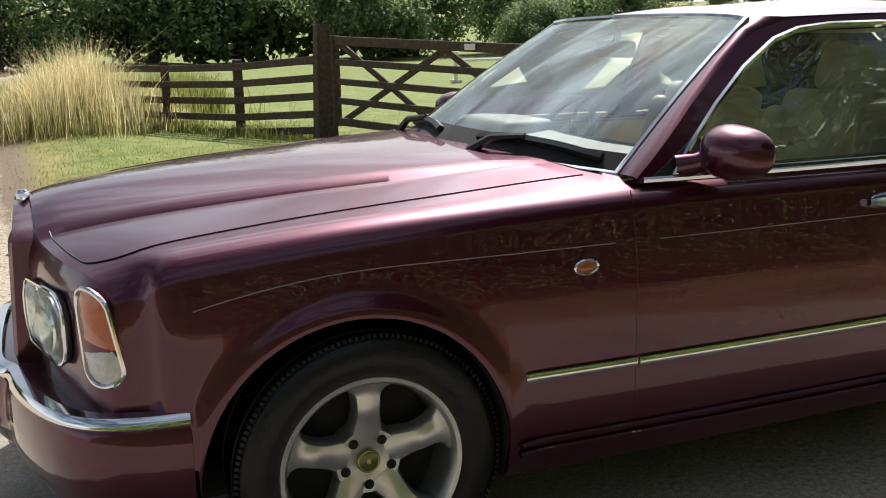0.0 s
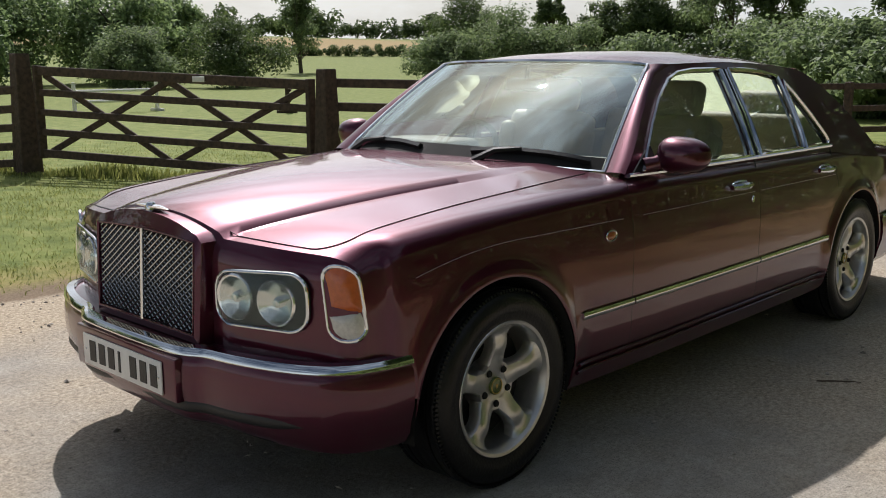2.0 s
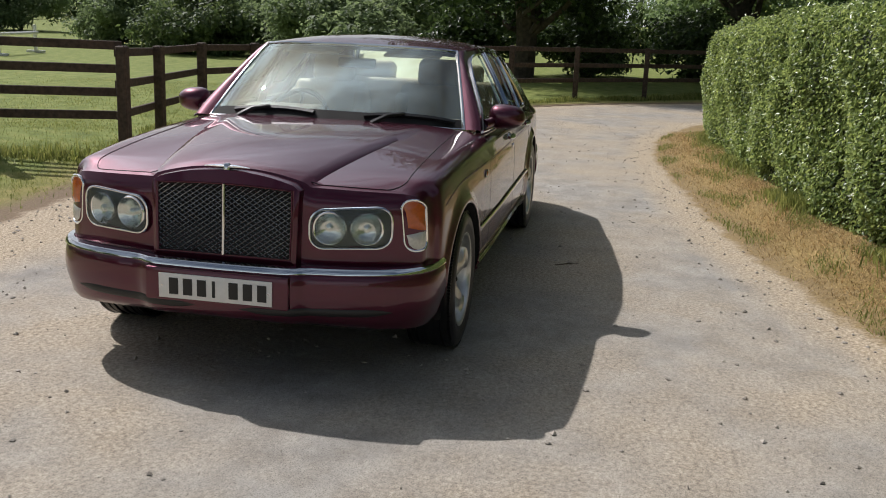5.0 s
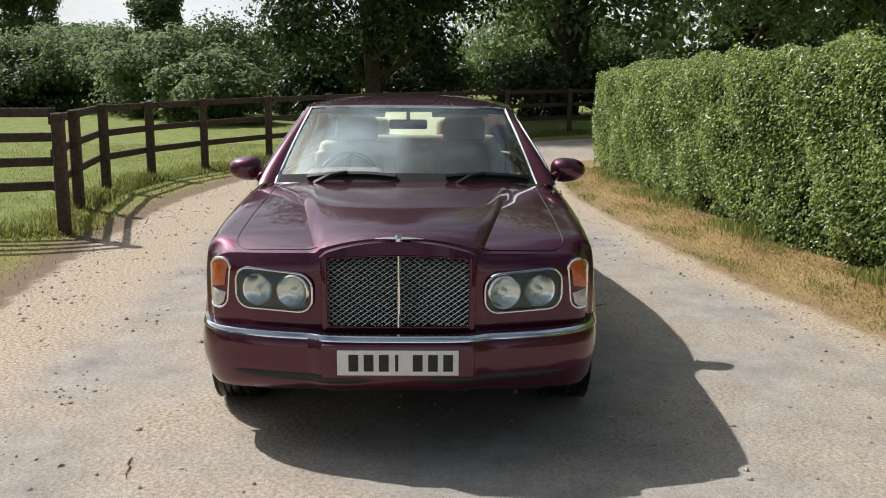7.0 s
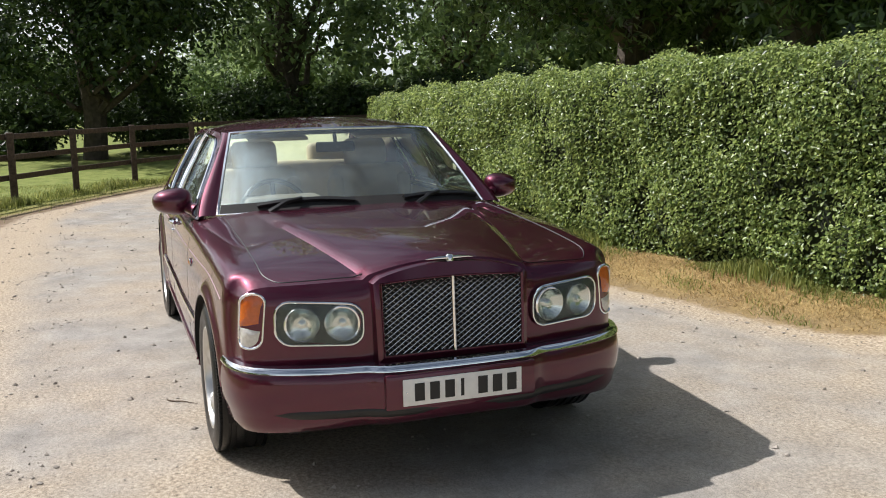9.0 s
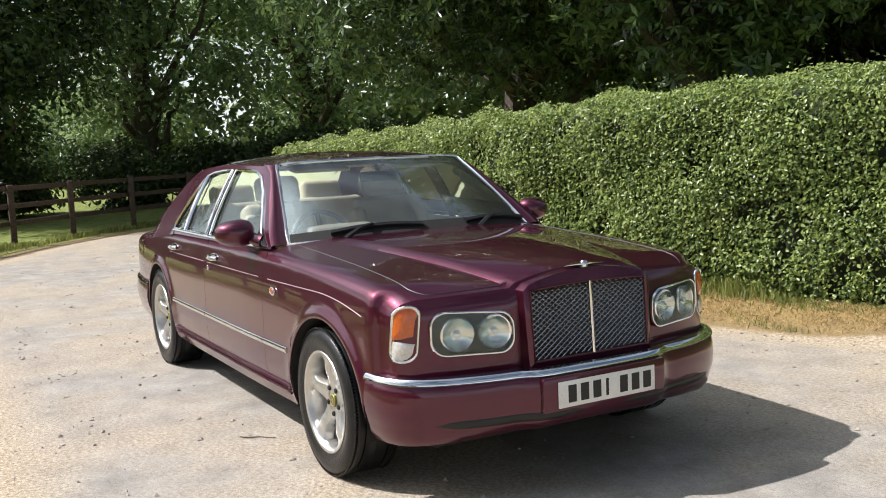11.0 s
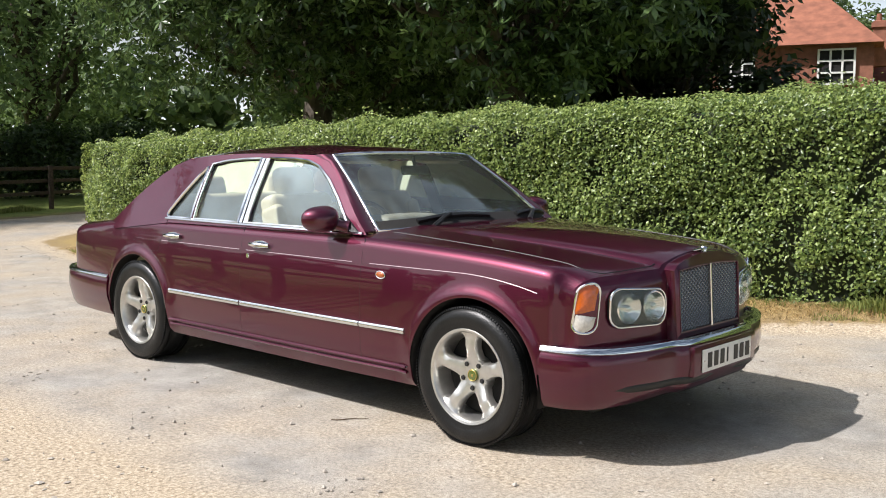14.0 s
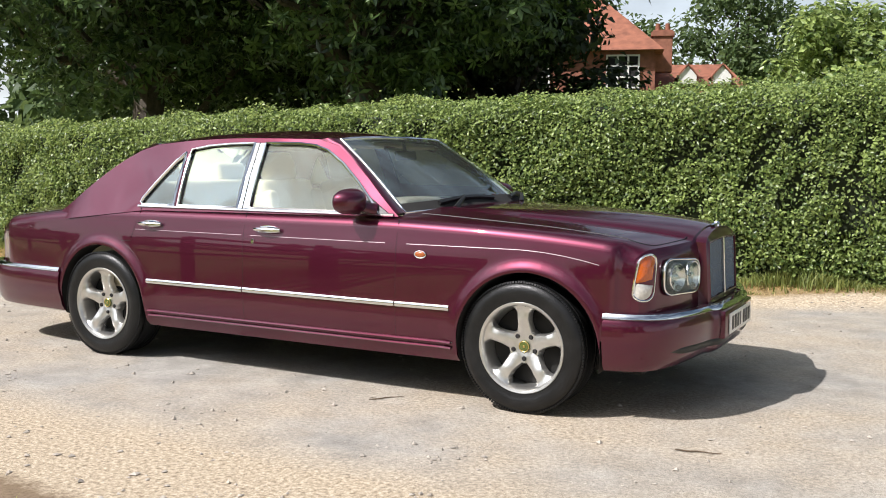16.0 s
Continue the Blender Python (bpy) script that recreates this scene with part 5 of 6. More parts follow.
def cabin_side(m):
    wins = [finer(w) for w in (FRONT_WIN, REAR_WIN, QUARTER)]
    bm = fill_bm(finer(SIDE_OUT), wins, lambda x, z: Vector((x, m * glass_y(x, z), z)))
    ob = part("cabin_side", bm, PAINT, CAR, "claret pillars and door frames")
    so = ob.modifiers.new("thick", "SOLIDIFY")
    so.thickness, so.offset, so.use_rim = 0.03, -1, False
    for w, label in zip(wins, ("front door glass", "rear door glass", "quarter light glass")):
        g = part("side_glass", fan_window(w, lambda x, z: Vector((x, m * (glass_y(x, z) - 0.012), z))), GLASS, CAR, label)
        g.visible_shadow = False
        part("window_chrome", tube_bm([(x, m * (glass_y(x, z) + 0.003), z) for x, z in w], 0.0115, 6, True, flat=0.8), CHROME, g, "bright chrome window surround")
    # broad bright centre pillar
    bm = grid_bm([[(x0 + (x1 - x0) * u, m * (glass_y(x0, z) + 0.006), z) for u in (0, 0.5, 1)] for z, x0, x1 in ((1.012, -1.846, -1.931), (1.2, -1.858, -1.941), (1.408, -1.872, -1.951))])
    pil = part("pillar_cover", bm, CHROME, CAR, "polished centre pillar cover")
    strip("shut_line", [(-1.889 - 0.022 * (z - 1.0) / 0.4, m * (glass_y(-1.9, z) + 0.009), z) for z in (1.01, 1.2, 1.41)], 0.003, BLACK)
    # belt moulding
    strip("belt_moulding", [(x, m * (glass_y(x, 1.003) + 0.006), 1.003) for x in np.linspace(-0.83, -2.76, 30)], 0.010, CHROME, "chrome waist moulding", flat=0.8)


both(cabin_side)


def patch(corners_low, corners_top, bulge, n=14, rows=10, inset=0.0):
    """A bowed sheet between a low and a top curve, each given as half curves (x, y, z) by y fraction."""
    out = []
    for r in range(rows + 1):
        v = r / rows
        row = []
        for k in range(-n, n + 1):
            u = abs(k) / n
            lo = Vector((smooth_at([(a, b[0]) for a, b in corners_low], u), smooth_at([(a, b[1]) for a, b in corners_low], u), smooth_at([(a, b[2]) for a, b in corners_low], u)))
            hi = Vector((smooth_at([(a, b[0]) for a, b in corners_top], u), smooth_at([(a, b[1]) for a, b in corners_top], u), smooth_at([(a, b[2]) for a, b in corners_top], u)))
            p = lo.lerp(hi, v)
            p.z += bulge * math.sin(math.pi * v) * (1 - 0.5 * u * u)
            row.append((p.x, p.y * (1 if k >= 0 else -1), p.z))
        out.append(row)
    return out


WS_LOW = [(0.0, (-0.58, 0.0, 1.040)), (0.5, (-0.635, 0.40, 1.032)), (0.8, (-0.715, 0.64, 1.020)), (1.0, (-0.815, 0.772, 1.008))]
WS_TOP = [(0.0, (-1.275, 0.0, 1.447)), (0.5, (-1.293, 0.34, 1.443)), (0.8, (-1.325, 0.52, 1.437)), (1.0, (-1.362, 0.615, 1.428))]
RW_LOW = [(0.0, (-3.68, 0.0, 0.992)), (0.5, (-3.66, 0.35, 0.986)), (1.0, (-3.58, 0.62, 0.968))]
RW_TOP = [(0.0, (-3.02, 0.0, 1.425)), (0.5, (-3.01, 0.30, 1.420)), (1.0, (-2.97, 0.515, 1.402))]


def screen_glass(name, low, top, bulge, label):
    rows = patch(low, top, bulge)
    g = part(name, grid_bm(rows), GLASS, CAR, label)
    g.visible_shadow = False
    ring = [rows[0][k] for k in range(len(rows[0]))] + [r[-1] for r in rows[1:]] + rows[-1][::-1][1:] + [r[0] for r in rows[::-1][1:-1]]
    part("screen_chrome", tube_bm(ring, 0.010, 6, True), CHROME, g, "chrome screen surround")
    return rows


ws_rows = screen_glass("windscreen", WS_LOW, WS_TOP, 0.030, "curved windscreen glass")
rw_rows = screen_glass("rear_window", RW_LOW, RW_TOP, 0.03, "rear window glass")


def side_link(screen_rows, name, back):
    """Paint between a screen's edge and the cabin side: the windscreen or rear pillar."""
    for m in (0, -1):
        sgn = -1 if m == 0 else 1
        rows = []
        for r in screen_rows:
            x, y, z = r[m]
            xs = np.interp(z, [p[1] for p in back], [p[0] for p in back])
            q = Vector((xs, sgn * glass_y(xs, z), z))
            p = Vector((x, y, z))
            mid = (p + q) / 2 + Vector((0.010 if screen_rows is ws_rows else -0.02, sgn * 0.012, 0.006))
            rows.append([p, (p + mid) / 2 + Vector((0, sgn * 0.003, 0.002)), mid, (q + mid) / 2 + Vector((0, sgn * 0.003, 0.002)), q])
        part(name, grid_bm(rows), PAINT, CAR)


side_link(ws_rows, "windscreen_pillar", SIDE_OUT[:7])
side_link(rw_rows, "rear_pillar", SIDE_OUT[10:17][::-1])


def build_roof():
    xs = np.linspace(0, 1, 26)
    rows = []
    for v in xs:
        row = []
        for k in range(-16, 17):
            u = abs(k) / 16
            fx0 = smooth_at([(a, b[0]) for a, b in WS_TOP], u)
            fx1 = smooth_at([(a, b[0]) for a, b in RW_TOP], u)
            x = fx0 + (fx1 - fx0) * v
            w0, w1 = 0.615, 0.515
            we = smooth_at([(0, w0), (0.06, glass_y(x, 1.425)), (0.5, glass_y(x, 1.436)), (0.85, glass_y(x, 1.40) - 0.01), (1, w1)], v)
            ez = smooth_at([(0, 1.428), (0.10, 1.433), (0.35, 1.440), (0.6, 1.432), (0.85, 1.408), (1, 1.402)], v)
            cz = smooth_at([(0, 1.447), (0.2, 1.485), (0.42, 1.499), (0.7, 1.483), (1, 1.425)], v)
            z = ez + (cz - ez) * (1 - u ** 2.6)
            row.append((x, we * u * (1 if k >= 0 else -1), z))
        rows.append(row)
    ob = part("roof", grid_bm(rows), PAINT, CAR, "smooth claret roof panel")
    so = ob.modifiers.new("thick", "SOLIDIFY")
    so.thickness, so.offset, so.use_rim = 0.02, -1, False
    part("headlining", grid_bm([[(x, y * 0.96, z - 0.035) for x, y, z in r] for r in rows]), CREAM, CAR, "cream headlining")


build_roof()
# black band along the foot of the windscreen, scuttle and wipers
part("screen_band", grid_bm([[(x + 0.004, y * 0.985, z + 0.005) for x, y, z in r] for r in ([Vector(a).lerp(Vector(b), u) for a, b in zip(ws_rows[0], ws_rows[1])] for u in (0.0, 0.5, 1.0))]), DARK, CAR, "black band at the foot of the windscreen")
part("scuttle", grid_bm([[(smooth_at([(a, b[0]) for a, b in WS_LOW], u) + d, s * smooth_at([(a, b[1]) for a, b in WS_LOW], u), smooth_at([(a, b[2]) for a, b in WS_LOW], u) - dz) for s, u in [(-1, v) for v in (1, 0.8, 0.6, 0.4, 0.2)] + [(1, v) for v in (0, 0.2, 0.4, 0.6, 0.8, 1)]] for d, dz in ((-0.02, 0.005), (0.06, 0.012), (0.13, 0.03))]), DARK, CAR, "black scuttle grille")


def screen_point(k, r, out=0.012):
    p = Vector(ws_rows[0][14 + k]).lerp(Vector(ws_rows[3][14 + k]), r)
    return p + Vector((0.5, 0, 0.8)) * out


for k0, k1, kp in ((-10, -1, -2), (4, 13, 3)):
    blade = [screen_point(int(round(k0 + (k1 - k0) * j / 8)), 0.18 + 0.10 * math.sin(math.pi * j / 8), 0.016) for j in range(9)]
    wiper = part("wiper", tube_bm(blade, 0.015, 5), BLACK, CAR, "black windscreen wiper")
    arm0 = screen_point(k0 + 1, -0.12, 0.03)
    part("wiper_arm", tube_bm([arm0, arm0.lerp(blade[4], 0.5) + Vector((0.02, 0, 0.025)), blade[4] + Vector((0.005, 0, 0.012))], [0.017, 0.013, 0.009], 6), BLACK, wiper)


def door_mirror(m):
    c = Vector((-1.06, m * 0.985, 1.075))
    bm = bmesh.new()
    bmesh.ops.create_uvsphere(bm, u_segments=28, v_segments=18, radius=1)
    for v in bm.verts:
        p = v.co
        sx = 0.095 if p.x > 0 else 0.045
        q = 0.78
        y = math.copysign(abs(p.y) ** q, p.y)
        z = math.copysign(abs(p.z) ** q, p.z)
        v.co = Vector((p.x * sx - 0.05 * max(0, m * y) * 0.4, y * 0.108, z * (0.073 - 0.010 * y * m)))
    bmesh.ops.transform(bm, matrix=Matrix.Translation(c), verts=bm.verts)
    mir = part("door_mirror", bm, PAINT, CAR, "claret door mirror housing")
    part("mirror_stalk", tube_bm([(-0.95, m * 0.865, 1.03), (-0.99, m * 0.895, 1.040), (-1.035, m * 0.925, 1.06)], [0.040, 0.034, 0.036], 18, flat=0.8), PAINT, mir)
    sail = bmesh.new()
    tri = [(-0.85, 1.004), (-1.035, 1.004), (-1.035, 1.105), (-1.005, 1.098)]
    front = [sail.verts.new((x, m * (glass_y(x, z) + 0.010), z)) for x, z in tri]
    back = [sail.verts.new((x, m * (glass_y(x, z) - 0.012), z)) for x, z in tri]
    sail.faces.new(front)
    sail.faces.new(back[::-1])
    for k in range(4):
        sail.faces.new((front[k], back[k], back[(k + 1) % 4], front[(k + 1) % 4]))
    part("mirror_sail", sail, BLACK, mir, "black mirror mounting", smooth=False)
    bm = lathe_bm([(0.0, 0), (1.0, 0)], 28, "x")
    bmesh.ops.transform(bm, matrix=Matrix.Translation(c + Vector((-0.047, 0, 0))) @ Matrix.Diagonal((1, 0.088, 0.055, 1)), verts=bm.verts)
    part("mirror_glass", bm, MIRRORGLASS, mir, "mirror glass", smooth=False)


both(door_mirror)


# ---- cabin inside ----
def cushion(name, size, at, turn, parent, label="", bevel=0.05, mat=None):
    return part(name, box_bm(size, at, turn, min(bevel, min(size) * 0.45), segs=4), mat or CREAM, parent, label)


def front_seat(y):
    back = Matrix.Rotation(radians(-17), 4, "Y")
    seat = cushion("front_seat", (0.52, 0.54, 0.16), (-1.62, y, 0.60), Matrix.Rotation(radians(-6), 4, "Y"), CAR, "cream leather front seat with headrest")
    cushion("backrest", (0.16, 0.52, 0.60), (-1.93, y, 0.88), back, seat)
    for s in (-1, 1):
        cushion("bolster", (0.19, 0.09, 0.50), (-1.89, y + s * 0.235, 0.86), back, seat)
    cushion("headrest", (0.11, 0.30, 0.19), (-2.035, y, 1.255), back, seat)
    for s in (-1, 1):
        part("headrest_post", tube_bm([(-2.0, y + s * 0.07, 1.12), (-2.03, y + s * 0.07, 1.2)], 0.008, 6), CHROME, seat)


for y in (0.38, -0.38):
    front_seat(y)
rear = cushion("rear_seat", (0.55, 1.36, 0.20), (-2.65, 0, 0.60), None, CAR, "cream leather rear bench seat")
cushion("backrest", (0.18, 1.36, 0.58), (-2.98, 0, 0.86), Matrix.Rotation(radians(-20), 4, "Y"), rear)
for y in (0.36, -0.36):
    cushion("headrest", (0.12, 0.34, 0.17), (-3.10, y, 1.19), Matrix.Rotation(radians(-18), 4, "Y"), rear)
part("parcel_shelf", box_bm((0.5, 1.3, 0.04), (-3.36, 0, 1.0), None, 0.01), CREAM, CAR, "cream rear shelf")
part("cabin_floor", box_bm((2.9, 1.6, 0.05), (-2.0, 0, 0.38)), DASHMAT, CAR, smooth=False)
part("firewall", box_bm((0.05, 1.6, 0.62), (-0.72, 0, 0.68)), BLACK, CAR, smooth=False)
for m in (1, -1):
    part("door_trim", grid_bm([[(x, m * (glass_y(x, 1.003) - 0.045), z) for x in np.linspace(-0.80, -3.3, 12)] for z in (1.002, 0.85, 0.45)]), CREAM, CAR, "cream inner door trim")
dash = cushion("dashboard", (0.46, 1.50, 0.20), (-0.93, 0, 0.925), Matrix.Rotation(radians(6), 4, "Y"), CAR, "pale leather-topped dashboard", 0.06, DASHTOP)
hump = cushion("binnacle", (0.24, 0.46, 0.09), (-1.02, -0.38, 1.035), None, dash, "", 0.04, DASHTOP)
part("walnut_fascia", box_bm((0.02, 1.42, 0.13), (-1.165, 0, 0.90), None, 0.005), plain("walnut veneer", (0.20, 0.085, 0.030), 0.25, 0, 0.4, 12, coat=1.0), dash)
tilt = Matrix.Translation((-1.27, -0.38, 0.97)) @ Matrix.Rotation(radians(62), 4, "Y")
bm = bmesh.new()
ring = [(0.19 * math.cos(a), 0.19 * math.sin(a), 0) for a in np.linspace(0, 2 * math.pi, 41)[:-1]]
tube_bm(ring, 0.015, 8, True, bm=bm)
for a in (0.4, 2.74, 4.71):
    tube_bm([(0, 0, -0.02), (0.18 * math.sin(a), 0.18 * math.cos(a), 0)], 0.016, 6, flat=0.5, bm=bm)
lathe_bm([(0.0, 0.012), (0.06, 0.008), (0.075, -0.02), (0.0, -0.05)], 20, "z", bm=bm)
bmesh.ops.transform(bm, matrix=tilt, verts=bm.verts)
part("steering_wheel", bm, DASHMAT, CAR, "leather steering wheel on the car's right-hand side")
rv = part("rear_view_mirror", box_bm((0.03, 0.24, 0.06), (-1.28, 0, 1.335), Matrix.Rotation(radians(-10), 4, "Y"), 0.012), BLACK, CAR, "black interior mirror")
part("mirror_stem", tube_bm([(-1.28, 0, 1.35), (-1.30, 0, 1.42)], 0.012, 6), BLACK, rv)
for y in (0.33, -0.33):
    part("sun_visor", box_bm((0.15, 0.36, 0.02), (-1.42, y, 1.395), Matrix.Rotation(radians(8), 4, "Y"), 0.008), CREAM, CAR, "folded cream sun visor")


# ---- wheels ----
def wheel_parts(flip):
    """One wheel at the origin, its face towards +y."""
    w = new("wheel")
    w.empty_display_size = 0.1
    R, r = WHEEL_R, 0.236
    prof = [(r - 0.006, 0.105), (r + 0.004, 0.113), (r + 0.012, 0.112), (r + 0.03, 0.120), (r + 0.06, 0.124), (R - 0.028, 0.118), (R - 0.012, 0.108), (R - 0.002, 0.092)]
    tread = []
    for a in (0.075, 0.045, 0.0, -0.045, -0.075):
        tread += [(R, a + 0.010), (R, a - 0.010), (R - 0.008, a - 0.012), (R - 0.008, a - 0.018)]
    prof += tread[:-2] + [(R - 0.002, -0.092), (R - 0.03, -0.118), (r + 0.02, -0.115), (r - 0.006, -0.105)]
    tyre = part("tyre", lathe_bm(prof, 72, "y"), RUBBER, w, "black road tyre with grooved tread")
    lugs = bmesh.new()
    for k in range(140):
        a = 2 * math.pi * k / 140
        for s in (1, -1):
            box_bm((0.009, 0.034, 0.010), ((R - 0.0078) * math.cos(a), s * 0.094, (R - 0.0078) * math.sin(a)), Matrix.Rotation(-a + math.pi / 2, 4, "Y") @ Matrix.Rotation(s * 0.35, 4, "X"), bm=lugs)
    tagged(part("tread_block", lugs, RUBBER, tyre, smooth=False), kind="stuff")
    part("rim", lathe_bm([(r, 0.104), (r + 0.005, 0.110), (r + 0.001, 0.115), (r - 0.010, 0.112), (r - 0.018, 0.100), (r - 0.022, 0.075), (r - 0.030, 0.0), (r - 0.035, -0.10)], 72, "y"), ALLOY, w, "silver alloy rim")
    part("brake_disc", lathe_bm([(0.0, 0.0), (0.19, 0.0), (0.205, -0.004), (0.205, -0.03)], 40, "y"), DARK, w)
    for k in range(5):
        ang = 2 * math.pi * k / 5 + math.pi / 2
        rows = []
        for j in range(13):
            u = j / 12
            rad = 0.052 + u * (r - 0.018 - 0.052)
            half = smooth_at([(0, 0.054), (0.25, 0.042), (0.5, 0.035), (0.75, 0.037), (0.9, 0.048), (1, 0.074)], u)
            face = smooth_at([(0, 0.062), (0.3, 0.074), (0.62, 0.090), (0.82, 0.088), (1, 0.097)], u)
            row = []
            for v, d in ((-1.0, -0.050), (-0.96, -0.014), (-0.80, -0.003), (-0.4, 0.002), (0, 0.004), (0.4, 0.002), (0.80, -0.003), (0.96, -0.014), (1.0, -0.050)):
                lat = v * half
                rr = math.sqrt(max(1e-6, rad * rad - (lat * lat if u > 0.8 else 0)))
                c, s = math.cos(ang), math.sin(ang)
                row.append((c * rr - s * lat, face + d, s * rr + c * lat))
            rows.append(row)
        part("spoke", grid_bm(rows), ALLOY, w, "broad cast alloy spoke")
    hub = part("hub", lathe_bm([(0.0, 0.060), (0.035, 0.060), (0.040, 0.062), (0.085, 0.066), (0.092, 0.05), (0.092, 0.0)], 40, "y"), ALLOY, w)
    # raised near-black dots stand in for the shade in the round lug holes
    for k in range(5):
        ang = 2 * math.pi * (k + 0.5) / 5 + math.pi / 2
        part("lug_hole_shade", lathe_bm([(0.0, 0.072), (0.010, 0.072), (0.013, 0.066), (0.013, 0.05)], 12, "y", (0.064 * math.cos(ang), 0, 0.064 * math.sin(ang))), DARK, w)
    cap = part("hub_cap", lathe_bm([(0.0, 0.0695), (0.026, 0.0690), (0.031, 0.067), (0.032, 0.06)], 32, "y"), GREENBADGE, w, "dark green and gold hub cap")
    ring = [(0.027 * math.cos(a), 0.0690, 0.027 * math.sin(a)) for a in np.linspace(0, 2 * math.pi, 33)[:-1]]
    w_ring = part("hub_cap_ring", tube_bm(ring, 0.0022, 6, True), GOLD, w)
    part("hub_cap_emblem", box_bm((0.011, 0.004, 0.015), (0, 0.0692, 0), None, 0.002), GOLD, w)
    return w


first = wheel_parts(1)
first.parent = CAR
first["label"] = "five-spoke silver alloy wheel with black tyre"
spots = [((-0.026, 0.822, WHEEL_R), 0), ((-0.026, -0.822, WHEEL_R), 180), ((AXLE_R, 0.835, WHEEL_R), 0), ((AXLE_R, -0.835, WHEEL_R), 180)]
for k, (p, rz) in enumerate(spots):
    m = pose(*p, 0, 0, rz)
    if k:
        copy_thing(first, m)
    else:
        keep = m
first.matrix_basis = keep


# ---- grass, straw, weeds, stones ----
def blade_mesh(name, x, y, height, width, mat, seed, lean=0.5, z=None):
    """Blades of grass, each a bent pair of triangles."""
    rng = np.random.default_rng(seed)
    n = len(x)
    z = ground_height(x, y) if z is None else z
    a = rng.uniform(0, 2 * math.pi, n)
    side = np.stack([np.cos(a), np.sin(a), 0 * a], 1) * (np.broadcast_to(width, n) / 2)[:, None]
    b = rng.uniform(0, 2 * math.pi, n)
    off = np.stack([np.cos(b), np.sin(b), 0 * b], 1) * (np.abs(rng.normal(0, lean, n)) * height)[:, None]
    base = np.stack([x, y, z - 0.01], 1)
    mid = base + off * 0.35 + np.stack([0 * a, 0 * a, height * 0.6], 1)
    tip = base + off + np.stack([0 * a, 0 * a, height * (1 - 0.25 * rng.random(n))], 1)
    v = np.stack([base - side, base + side, mid - side * 0.7, mid + side * 0.7, tip], 1).reshape(-1, 3)
    k = np.arange(n)[:, None] * 5
    tri = np.concatenate([k + [0, 1, 3], k + [0, 3, 2], k + [2, 3, 4]], 1).reshape(-1)
    me = bpy.data.meshes.new(name)
    me.vertices.add(5 * n)
    me.vertices.foreach_set("co", v.astype(np.float32).ravel())
    me.loops.add(9 * n)
    me.loops.foreach_set("vertex_index", tri.astype(np.int32))
    me.polygons.add(3 * n)
    me.polygons.foreach_set("loop_start", np.arange(3 * n, dtype=np.int32) * 3)
    me.materials.append(mat)
    me.update()
    me.validate()
    return new(name, me)


def patchy(x, y, f=1.0):
    return 0.5 + 0.25 * np.sin(x * 2.1 * f + 1.7 * np.sin(y * 1.3 * f)) + 0.25 * np.sin(y * 2.7 * f + 1.1 * np.sin(x * 1.9 * f))


grng = np.random.default_rng(77)
# straw verge along the hedge
n = 90000
vx = np.where(grng.random(n) < 0.85, grng.uniform(-11, 4.5, n), grng.uniform(4.5, 14, n))
edge_y = np.interp(vx, [p[0] for p in HEDGE_EDGE[::-1]], [p[1] for p in HEDGE_EDGE[::-1]])
front = hedge_front(np.clip(vx, -11.3, 20))
vy = edge_y + 0.02 + grng.random(n) ** 0.9 * (front + 0.05 - edge_y)
keep = grng.random(n) < np.clip((vy - edge_y) / 0.35, 0.15, 1) * (0.35 + 0.65 * patchy(vx, vy, 1.6))
vx, vy = vx[keep], vy[keep]
tagged(blade_mesh("dry_grass", vx, vy, grng.uniform(0.015, 0.05, len(vx)), 0.006, STRAW, 3, 2.2), "short dry straw-coloured grass along the hedge", "grass", kind="stuff")
# green weeds at the foot of the hedge
n = 20000
wx = np.where(grng.random(n) < 0.85, grng.uniform(-11, 5, n), grng.uniform(5, 14, n))
wy = hedge_front(wx) + 0.14 - np.abs(grng.normal(0, 0.13, n))
h = grng.uniform(0.05, 0.20, n) * (0.05 + 1.1 * patchy(wx, wy * 0, 1.3) ** 1.6)
tagged(blade_mesh("weeds", wx, wy, h, 0.014, GRASS, 4, 0.5), "green weeds and long grass at the hedge foot", "grass", kind="stuff")
# green patches among the straw
n = 30000
gx_ = grng.uniform(-11, 8, n)
gy_ = np.interp(gx_, [p[0] for p in HEDGE_EDGE[::-1]], [p[1] for p in HEDGE_EDGE[::-1]])
gy_ = gy_ + 0.05 + grng.random(n) * (hedge_front(gx_) - gy_)
ok = grng.random(n) < np.clip(2.6 * (patchy(gx_, gy_ * 2, 2.3) - 0.52), 0, 1)
gx_, gy_ = gx_[ok], gy_[ok]
tagged(blade_mesh("verge_grass", gx_, gy_, grng.uniform(0.02, 0.07, len(gx_)), 0.008, GRASS, 14, 0.9), "green grass patches in the dry verge", "grass", kind="stuff")
# paddock side verge
n = 330000
px, py = grng.uniform(-16, 1.6, n), grng.uniform(-13, -0.2, n)
d = inside_distance(px, py, PAVED_POLY)
near = np.clip(1.15 + (py + 2.0) / 9, 0.12, 1)
keep = (d < -0.02) & (grng.random(n) < np.clip(-d / 0.7, 0.06, 1) * near * (0.25 + 0.75 * patchy(px, py, 1.1)))
px, py = px[keep], py[keep]
tagged(blade_mesh("grass", px, py, grng.uniform(0.015, 0.055, len(px)), 0.007, GRASS, 5, 0.8), "short green paddock grass beside the lane", "grass", kind="stuff")
# longer growth under the fence and the gate
n = 26000
run = [(-0.1, -12.2), POST_A, POST_B] + FENCE_RUN
